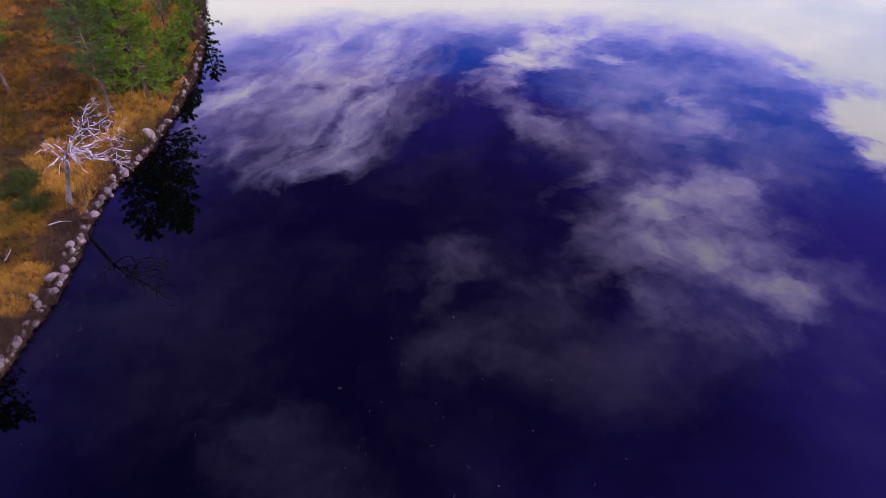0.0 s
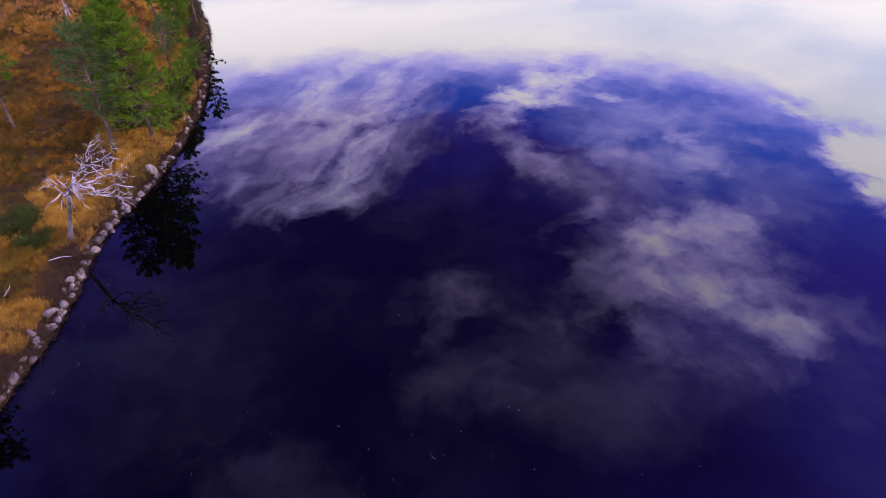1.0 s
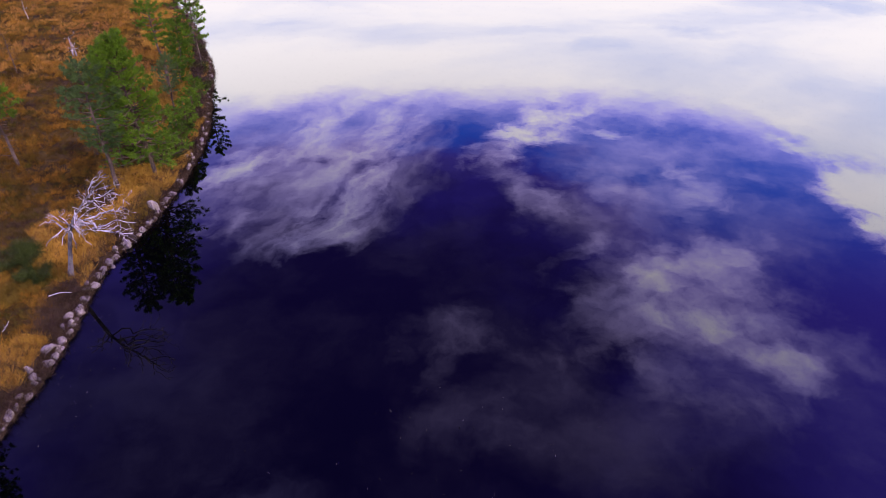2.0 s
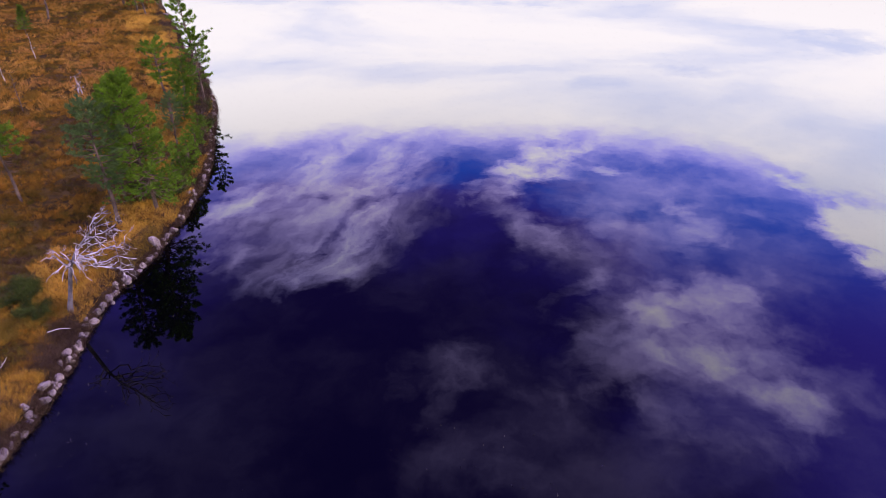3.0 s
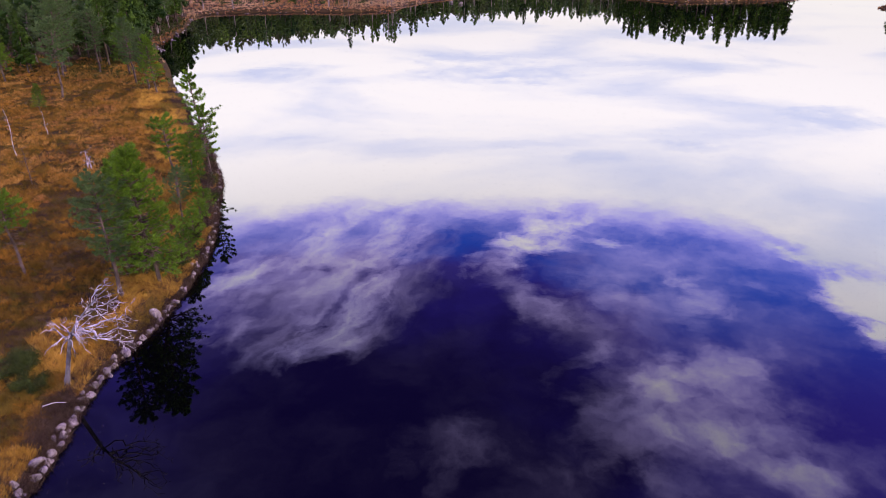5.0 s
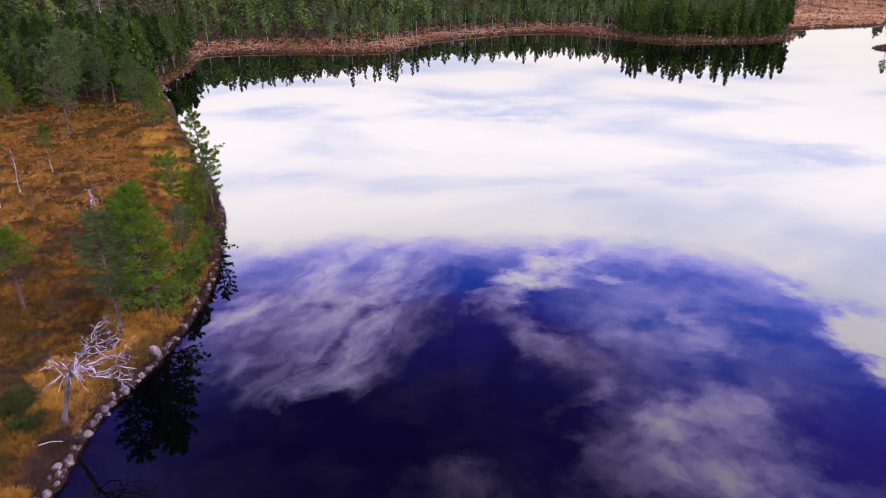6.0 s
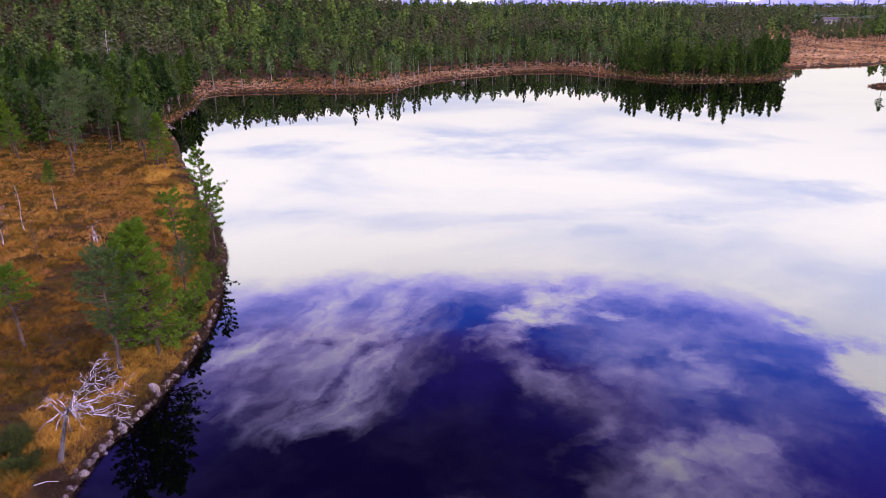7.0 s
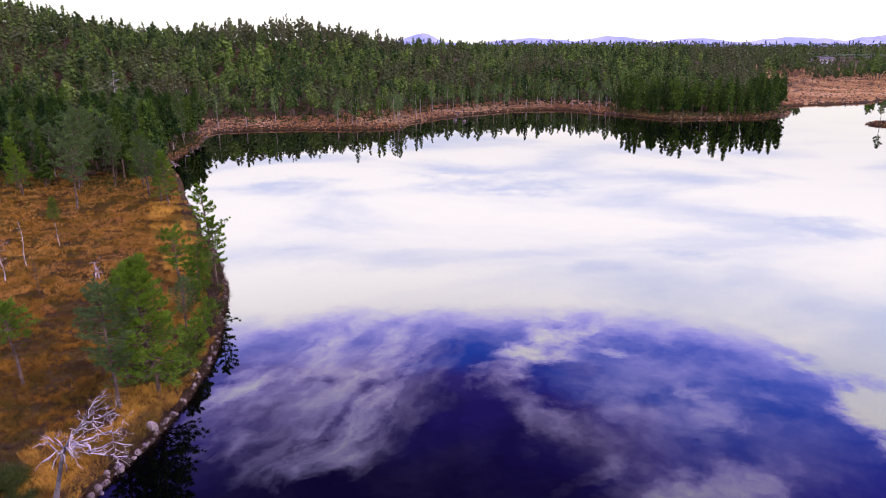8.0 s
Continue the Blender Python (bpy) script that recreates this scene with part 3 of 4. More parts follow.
def wooded(x, y, s):
    """Where trees stand: a chance from 0 to 1."""
    az = np.degrees(np.arctan2(x, y))
    ok = (s > np.where((x > 48) & (x < 97), 0.5, 1.5)) & (y > 80)
    ok &= ~((x < -30) & (y < np.where(x < -48, 85, 91)) & (s < 60))                                       # the open bog in front
    ok &= ~((az > 25.0 + 1.2 * wobble(x, y, 9.0, 22)) & (y < 318) & (y > 207))                                   # the wide bog across the inlet
    ok &= ~((az > 27.0) & (az < 30.2) & (y > 395) & (y < 450))                     # clearing round the houses
    strip = (y > 150) & (x < 100) & (s < 4.5 + 3.5 * wobble(x, y, 14.0, 21))           # open strip along the far shore
    strip |= (x < -25) & (x > -60) & (y > 150) & (s < 16)
    spit = ((x > -29) & (x < -6) & (y < 180)) | ((x > 48) & (x < 96) & (y > 170) & (y < 215))
    p = np.where(strip & ~spit & (y > 140), 0.2, 1.0)
    return ok * p


X, Y = scatter(-330, 330, 80, 460, 4.4)
# thick on the wooded spit, and along the bay where the forest comes down to the water
for more in (scatter(47, 98, 168, 216, 4.2), scatter(-60, -30, 88, 149, 2.6)):
    k = (more[0] > 0) | (np.abs(from_shore(*more) - 3.2) < 1.9)
    X, Y = np.append(X, more[0][k]), np.append(Y, more[1][k])
keep = in_view(X, Y, 2.0) & ((Y < 290) | (rngf.uniform(size=len(X)) < 0.55) | ((X / Y > 0.46) & (Y < 385)))
X, Y = X[keep], Y[keep]
S = from_shore(X, Y)
keep = rngf.uniform(size=len(X)) < wooded(X, Y, S)
X, Y, S = X[keep], Y[keep], S[keep]
Z = height(X, Y, S)
D = np.hypot(X, Y)
edge = ((D < 165) & (Y < 150)) | ((Y > 150) & (S < 9)) | ((X > 50) & (X < 97) & (Y < 196) & (S < 14))
EDGE = "pines at the edge of the forest"
n = 0
for x, y, z in zip(X[edge], Y[edge], Z[edge]):
    spit = 48 < x < 97 and y > 150
    kind = ("spit_a", "spit_b", "spit_c")[n % 3] if spit else ("shore_a", "shore_b", "shore_c")[n % 3] if y > 150 else ("edge_a", "edge_b", "edge_c", "edge_d", "edge_e")[n % 5]
    sp = {"shore_a": (35, 8.5, 0.30, 1.45, 22, 26, "cone", 0.13, 4, 0.38), "shore_b": (36, 8.0, 0.45, 1.6, 18, 26, "round", 0.13, 4, 0.38, 0.27),
          "shore_c": (37, 7.0, 0.38, 1.3, 16, 26, "round", 0.13, 4, 0.36, 0.27),
          "spit_a": (38, 9.0, 0.10, 1.7, 34, 26, "cone", 0.14, 4, 0.40), "spit_b": (39, 8.4, 0.16, 1.5, 30, 26, "cone", 0.14, 4, 0.40),
          "spit_c": (40, 7.6, 0.30, 1.6, 24, 26, "round", 0.14, 4, 0.40),
          "edge_a": (31, 9.4, 0.30, 2.1, 46, 40, "cone", 0.085, 6, 0.36, 0.24), "edge_b": (32, 9.8, 0.20, 2.2, 52, 40, "cone", 0.085, 6, 0.36, 0.24),
          "edge_c": spec(33, 8.5, 0.42, 1.9, 38, 9, 16, 0.30, 0.08, "top", bare=8), "edge_d": (34, 10.0, 0.36, 2.3, 44, 42, "round", 0.085, 6, 0.36, 0.24),
          "edge_e": (30, 8.6, 0.28, 1.8, 40, 38, "round", 0.085, 6, 0.34, 0.26)}[kind]
    size = rngf.uniform(0.75, 1.15) * (1.04 if spit else 0.88 if y > 150 else 1.0)
    plant(kind, x, y, size, rngf.uniform(0, 360), "green pine with brown trunk at the forest edge", EDGE, sp, M_NEEDLE_GREY if kind in ("edge_c", "shore_b", "shore_c") else M_EDGE, z,
          bark=M_PALE_BARK if kind.startswith("shore") or kind == "edge_c" else M_BARK)
    n += 1


def woods(name, label, X, Y, Z, specs, sizes, material):
    """Many trees as one mesh of trunks and one of crowns."""
    forms = []
    for sp in specs:
        t, _, c = conifer(*sp)
        forms.append([(np.concatenate(q.v), np.concatenate(q.f)) for q in (t, c)])
    bark, leaf = Geo(), Geo()
    for x, y, z, s in zip(X, Y, Z, sizes):
        a = rngf.uniform(0, 6.28)
        w = s * rngf.uniform(0.85, 1.2)
        form = forms[rngf.randint(len(forms))]
        for geo, (v, f) in zip((bark, leaf), form):
            geo.add(np.stack([x + w * (v[:, 0] * math.cos(a) - v[:, 1] * math.sin(a)), y + w * (v[:, 0] * math.sin(a) + v[:, 1] * math.cos(a)), z + s * v[:, 2]], 1), f)
    root = tagged(new(name), label, "forest", kind="stuff")
    tagged(part("trunks", bark, M_BARK, root), kind="stuff")
    tagged(part("crowns", leaf, material, root), kind="stuff")


rest = ~edge
low = [(41, 9.0, 0.40, 2.1, 11, 21, "round", 0.15, 3, 0.46, 0.40), (42, 9.8, 0.24, 1.9, 13, 20, "cone", 0.15, 3, 0.46, 0.40), (43, 8.5, 0.48, 2.1, 10, 22, "round", 0.15, 3, 0.46, 0.42),
       (44, 10.5, 0.30, 1.7, 13, 20, "cone", 0.15, 3, 0.46, 0.40), (45, 9.5, 0.42, 1.9, 11, 21, "round", 0.15, 3, 0.46, 0.40)]
sizes = rngf.uniform(0.6, 1.2, len(X)) * (0.62 + 0.38 * ease(S, 8, 60)) * np.where((X / Y > 0.505) & (X / Y < 0.60) & (Y > 300) & (Y < 460), 0.62, 1.0)
woods("forest", "dense green pine forest on low hills behind the lake", X[rest], Y[rest], Z[rest], low, sizes[rest], M_FOREST)
X, Y = scatter(-800, 800, 460, 1300, 12.5)
keep = in_view(X, Y)
X, Y = X[keep], Y[keep]
tiny = [(51, 11.0, 0.1, 2.6, 4, 3, "cone", 0.7, 3, 1.4, 0.5), (52, 10.0, 0.2, 2.6, 4, 3, "cone", 0.7, 3, 1.4, 0.5)]
woods("distant_forest", "dark distant forest towards the skyline", X, Y, height(X, Y), tiny, rngf.uniform(0.7, 1.15, len(X)), M_FOREST)

# islet pine
plant("edge_c", 100.8, 161.2, 0.58, 30, "small lone pine on an islet", "pines on the islet", None)


# ---------------------------------------------------------------- grass and heather
def tufts(name, label, X, Y, S, leaves, length, wide, material, spread=0.55, bend=0.5, category="grass", seed=1):
    rng = np.random.RandomState(seed)
    n = len(X)
    Z = height(X, Y, S)
    root = np.repeat(np.stack([X, Y, np.maximum(Z, 0.0) - 0.03], 1), leaves, 0)
    size = np.repeat(rng.uniform(0.6, 1.35, n), leaves)
    out = rng.normal(0, spread, (len(root), 3))
    out[:, 2] = 1.0
    root = root + np.concatenate([rng.normal(0, 0.07, (len(root), 2)), np.zeros((len(root), 1))], 1)
    geo = Geo()
    blades(geo, root, unit(out), size * length * rng.uniform(0.6, 1.2, len(root)), wide, rng, bend)
    return tagged(new(name, geo.mesh(name, material)), label, category, kind="stuff")


def shore_points(n, seed, lo, hi, power=1.0):
    """Random places along the near bank, lo to hi metres from the water."""
    rng = np.random.RandomState(seed)
    line = SHORE[(SHORE[:, 1] > 6) & (SHORE[:, 1] < 80) & (SHORE[:, 0] < -10)]
    i = (rng.uniform(0, 1, n) ** 1.3 * (len(line) - 1.001)).astype(int)
    u = rng.uniform(0, 1, n)[:, None]
    a, b = line[i], line[i + 1]
    out = unit(np.stack([-(b - a)[:, 1], (b - a)[:, 0]], 1))
    p = a + (b - a) * u + out * (lo + (hi - lo) * rng.uniform(0, 1, n) ** power)[:, None]
    s = from_shore(p[:, 0], p[:, 1])
    k = s > lo - 0.2
    return p[k, 0], p[k, 1], s[k]


def bog_points(n, seed, lo, hi, ymin=9.0, ymax=96.0):
    """Random places on the near bog between two distances from the water."""
    rng = np.random.RandomState(seed)
    y = ymin + (ymax - ymin) * rng.uniform(0, 1, n * 5) ** 1.15
    x = rng.uniform(-78, -13.5, n * 5)
    az = np.degrees(np.arctan2(x, y))
    k = (az > -37 - 22 * np.clip((40 - y) / 30, 0, 1))
    x, y = x[k], y[k]
    s = from_shore(x, y)
    k = (s > lo) & (s < hi)
    x, y, s = x[k][:n], y[k][:n], s[k][:n]
    return x, y, s


x, y, s = bog_points(38000, 61, 0.7, 60)
tufts("low_grass", "short rust-brown grass between tussocks", x, y, s, 14, 0.22, 0.026, M_GRASS, 0.9, 0.0, seed=2)
x, y, s = bog_points(15000, 65, 0.9, 60)
k = wobble(x, y, 0.55, 31) + 0.6 * wobble(x, y, 2.3, 32) > 0.0
tufts("moor_grass", "rust-orange and brown moor grass in tussocks", x[k], y[k], s[k], 40, 0.34, 0.020, M_TUSSOCK, 0.6, 0.0, seed=12)
x, y, s = bog_points(9000, 66, 0.9, 60, 42, 98)
k = wobble(x, y, 0.8, 36) + 0.5 * wobble(x, y, 3.0, 37) > -0.25
tufts("straw_grass", "pale orange straw grass on the open bog", x[k], y[k], s[k], 16, 0.36, 0.04, M_STRAW, 0.7, 0.0, seed=13)
x, y, s = shore_points(11000, 62, 0.2, 4.4, 1.3)
k = (wobble(x, y, 1.2, 34) > -0.35) & (s > 0.30)
tufts("golden_sedge", "golden yellow sedge along the bank", x[k], y[k], s[k], 36, 0.36, 0.018, M_GOLD, 0.6, 0.0, seed=3)
x, y, s = shore_points(11000, 63, -0.6, 1.05)
k = s > -0.14
x, y, s = x[k], y[k], s[k]
tufts("heather", "dark reddish-brown heather along the water's edge", x, y, s, 20, 0.36, 0.018, M_HEATHER, 0.8, 0.0, "heather", 4)
x, y, s = bog_points(9000, 64, 1.6, 60)
k = wobble(x, y, 1.6, 33) + 0.5 * wobble(x, y, 5.0, 35) > np.where(y < 45, 0.15, 0.6)
tufts("dark_heather", "dark heather patches on the bog", x[k], y[k], s[k], 16, 0.32, 0.035, M_HEATHER, 0.9, 0.0, "heather", 5)

x, y, s = bog_points(15000, 67, 1.2, 60)
k = wobble(x, y, 0.42, 41) + 0.5 * wobble(x, y, 1.7, 42) > 0.12
tufts("olive_sedge", "dark olive sedge between the tussocks", x[k], y[k], s[k], 22, 0.30, 0.022, M_OLIVE, 0.7, 0.0, seed=17)

# grass on the far shores, in broad tussocks
X, Y = scatter(-70, 110, 98, 232, 0.7, 1.4)
S = from_shore(X, Y)
k = (S > 0.0) & (S < np.where(Y > 148, 24, 1.2)) & in_view(X, Y)
tufts("far_shore_grass", "red-brown grass strip along the far shore", X[k], Y[k], S[k], 6, 0.40, 0.10, M_SHORE_GRASS, 0.7, 0.0, seed=6)
X, Y = scatter(85, 330, 205, 400, 1.2, 1.4)
S = from_shore(X, Y)
az = np.degrees(np.arctan2(X, Y))
k = (S > 0.3) & (az > 23.5) & (az < 38)
tufts("far_bog_grass", "wide reddish-tan bog meadow across the inlet", X[k], Y[k], S[k], 8, 0.5, 0.50, M_FAR_GRASS, 1.2, 0.0, seed=7)
X, Y = scatter(96, 118, 156, 167, 0.6)
S = from_shore(X, Y)
k = S > 0.2
tufts("islet_heather", "dark heather covering the islet", X[k], Y[k], S[k], 8, 0.5, 0.12, M_HEATHER, 0.8, 0.0, "heather", 8)


X, Y = scatter(-85, -30, 84, 150, 0.75)
S = from_shore(X, Y)
k = (S > 0.4) & ((Y < 122) | (S < 9)) & in_view(X, Y) & (wobble(X, Y, 2.5, 38) > -0.4)
tufts("undergrowth", "dark green undergrowth below the forest edge", X[k], Y[k], S[k], 12, 0.55, 0.09, M_JUNIPER, 0.9, 0.0, "undergrowth", 14)


X, Y = scatter(46, 100, 168, 216, 0.9)
S = from_shore(X, Y)
k = (S > 0.5) & (S < 14)
tufts("spit_undergrowth", "dark brown and green shrubs under the trees of the spit", X[k], Y[k], S[k], 10, 0.7, 0.13, M_JUNIPER, 0.9, 0.0, "undergrowth", 16)
X, Y = scatter(-260, 240, 118, 345, 3.0)
S = from_shore(X, Y)
k = (S > 9) & in_view(X, Y) & (np.degrees(np.arctan2(X, Y)) < 25)
tufts("forest_floor", "dark green shrubs on the forest floor", X[k], Y[k], S[k], 7, 1.1, 0.55, M_JUNIPER, 1.3, 0.0, "undergrowth", 15)


def shrub(name, x, y, r, tall, label, material, seed, leaves=1500):
    rng = np.random.RandomState(seed)
    root = tagged(new(name), label, "shrub")
    root.location = (x, y, float(height(np.array([x]), np.array([y]))[0]))
    twigs, leaf = Geo(), Geo()
    for i in range(26):
        a, u = rng.uniform(0, 6.28), rng.uniform(0.2, 1) ** 0.6
        tip = np.array([math.cos(a) * r * u, math.sin(a) * r * u, tall * rng.uniform(0.5, 1.0) * (1.15 - 0.6 * u)])
        tube(twigs, [(0, 0, -0.1), tip * [0.45, 0.45, 0.6], tip], [0.03, 0.018, 0.006], 4, False)
        n = leaves * 3 // 26
        c = tip * rng.uniform(0.45, 1.05, n)[:, None] + rng.normal(0, 0.10 * r, (n, 3))
        c[:, 2] = np.maximum(c[:, 2], 0.02)
        blades(leaf, c, unit(rng.normal(0, 0.6, (n, 3)) + tip * 0.5 + [0, 0, 0.5]), 0.13, 0.022, rng)
    part("stems", twigs, M_BARK, root)
    part("foliage", leaf, material, root)
    return root


shrub("juniper_bush", -18.4, 23.6, 1.15, 0.8, "dark green juniper bush beside the dead tree", M_JUNIPER, 71, 2400)
shrub("juniper_bush", -17.2, 22.6, 0.8, 0.55, "low dark green juniper bush on the bank", M_JUNIPER, 72, 1500)
shrub("juniper_bush", -17.4, 34.6, 0.9, 0.6, "olive green bush under the pines", M_JUNIPER, 73, 1500)
shrub("juniper_bush", -15.6, 33.4, 0.9, 0.6, "olive green bush on the stony bank", M_JUNIPER, 74, 1500)


rngb = np.random.RandomState(77)
for k in range(17):
    yb = 33.5 + k * 1.15 + rngb.uniform(-0.4, 0.4)
    xb = float(np.interp(yb, [32.5, 39.5, 45, 54.5], [-14.2, -15.0, -16.2, -19.5])) - rngb.uniform(0.35, 0.8)
    shrub("brown_bush", xb, yb, rngb.uniform(0.5, 0.9), rngb.uniform(0.9, 1.7), "leafless red-brown bush on the stony bank", M_HEATHER if k % 3 else M_JUNIPER, 200 + k, 700)


# ---------------------------------------------------------------- stones
def stone_mesh(seed):
    rng = np.random.RandomState(seed)
    bm = bmesh.new()
    bmesh.ops.create_icosphere(bm, subdivisions=2, radius=1.0)
    cuts = [(Vector(rng.normal(size=3)).normalized(), rng.uniform(0.45, 0.8)) for _ in range(13)]
    off = Vector(rng.uniform(-50, 50, 3))
    for v in bm.verts:
        for n, d in cuts:                       # broken faces
            k = v.co.dot(n) - d
            if k > 0:
                v.co -= n * k * 0.97
        v.co *= 1 + 0.10 * noise.noise(v.co * 1.7 + off)
    me = bpy.data.meshes.new("stone")
    bm.to_mesh(me)
    bm.free()
    me.materials.append(M_STONE)
    return me


STONES = [stone_mesh(80 + k) for k in range(7)]


def stone(x, y, a, b, c, turn, z=None, label="pale grey granite boulder on the shore", group="stones along the bank"):
    ob = new("stone", STONES[rngf.randint(len(STONES))])
    if z is None:
        z = max(float(height(np.array([x]), np.array([y]))[0]), -0.12)
    ob.matrix_basis = Matrix.Translation((x, y, z + c * 0.45)) @ pose(0, 0, 0, rngf.uniform(-20, 20), rngf.uniform(-20, 20), turn) @ Matrix.Diagonal((a, b, c, 1))
    return tagged(ob, label, "stone", group)


for x, y, r in ((-14.75, 25.9, 0.55), (-14.55, 29.0, 0.60), (-14.85, 21.1, 0.42), (-14.95, 18.6, 0.48), (-15.05, 17.5, 0.42), (-14.95, 22.9, 0.5),
                (-14.5, 27.2, 0.45), (-15.0, 20.0, 0.3), (-14.8, 24.3, 0.34)):
    r *= 0.72
    stone(x, y, r, r * 0.8, r * 0.7, rngf.uniform(0, 360), label="large pale granite boulder at the water's edge")
near = SHORE[(SHORE[:, 1] > 10) & (SHORE[:, 1] < 58) & (SHORE[:, 0] < -10)]
for i in range(235):
    p = near[int(len(near) * rngf.uniform(0, 1) ** 1.35)] + rngf.normal(0, 0.16, 2)
    r = rngf.uniform(0.09, 0.27)
    p = p + (0, rngf.uniform(-0.6, 0.6))
    p = p + (float(from_shore(p[:1], p[1:])[0]) + 0.04 - abs(rngf.normal(0, 0.12)), 0)
    stone(p[0], p[1], r, r * rngf.uniform(0.7, 1), r * rngf.uniform(0.5, 0.8), rngf.uniform(0, 360))
left = SHORE[(SHORE[:, 1] > 104) & (SHORE[:, 1] < 148) & (SHORE[:, 0] < -40)]
far = SHORE[(SHORE[:, 1] > 148) & (SHORE[:, 1] < 200) & (SHORE[:, 0] < 90)]
for i in range(110):
    p = far[rngf.randint(len(far))] + rngf.normal(0, 0.7, 2)
    r = rngf.uniform(0.12, 0.36)
    stone(p[0], p[1], r, r * 0.8, r * 0.5, rngf.uniform(0, 360), label="small pale stone on the far shore", group="stones on the far shore")
for i in range(26):
    p = left[rngf.randint(len(left))] + rngf.normal(0, 0.4, 2)
    r = rngf.uniform(0.2, 0.5)
    stone(p[0], p[1], r, r * 0.8, r * 0.6, rngf.uniform(0, 360), label="pale stone under the trees on the shore", group="stones on the far shore")
stone(-31.0, 78.0, 0.9, 0.5, 0.4, 30, label="white boulder on the point", group="stones on the far shore")
stone(1.4, 175.2, 0.5, 0.4, 0.45, 0, -0.1, "pale stone standing in the lake", "stones in the lake")
stone(3.6, 172.4, 0.6, 0.5, 0.5, 40, -0.1, "pale stone standing in the lake", "stones in the lake")


# ---------------------------------------------------------------- dead wood
def gnarl(geo, rng, p, d, length, r, depth, droop=0.0, wild=0.35):
    """A crooked dead branch that forks."""
    p, d = np.array(p, float), unit(np.array(d, float))
    n = max(4, int(length / 0.22))
    pts, rad = [p.copy()], [r]
    for i in range(n):
        d = unit(d + rng.normal(0, wild, 3) * 0.55 + [0, 0, -droop * 0.2])
        p = p + d * length / n
        u = (i + 1) / n
        pts.append(p.copy())
        rad.append(max(0.007, r * (1 - 0.8 * u)))
        if depth and i > 0 and rng.uniform() < 0.62:
            side = unit(np.cross(d, rng.normal(size=3)))
            gnarl(geo, rng, p, d * 0.55 + side * 0.8, length * rng.uniform(0.3, 0.55) * (1.15 - 0.5 * u), rad[-1] * 0.62, depth - 1, droop, wild)
    tube(geo, pts, rad, 6 if r > 0.05 else 5)


def limb_to(root, rng, a, b, r, rise=0.0, forks=7, wild=0.24):
    """A crooked dead limb from a to b, each of its finer forks a twig of its own."""
    geo = Geo()
    a, b = np.array(a, float), np.array(b, float)
    ln = np.linalg.norm(b - a)
    n = max(6, int(ln / 0.16))
    u = np.linspace(0, 1, n)
    kink = np.cumsum(rng.normal(0, wild, (n, 3)), 0) * 0.45
    kink -= kink[0] + (kink[-1] - kink[0]) * u[:, None]
    pts = a + (b - a) * u[:, None] + kink * ln * 0.5 + np.array([0, 0, 1.0]) * (np.sin(np.pi * u) * rise)[:, None]
    rad = np.maximum(0.010, r * 0.60 * (1 - 0.72 * u))
    tube(geo, pts, rad, 6)
    limb = part("branch", geo, M_SILVER, root, smooth=True)
    for k in range(forks):
        twig = Geo()
        i = rng.randint(n // 3, n - 1)
        d = unit(pts[i + 1] - pts[i - 1])
        side = unit(np.cross(d, rng.normal(size=3)))
        gnarl(twig, rng, pts[i], d * 0.8 + side * 0.75, ln * rng.uniform(0.18, 0.42) * (1.2 - 0.5 * u[i]), rad[i] * 0.5, 1, 0.0, 0.4)
        part("twig", twig, M_SILVER, limb, smooth=True)


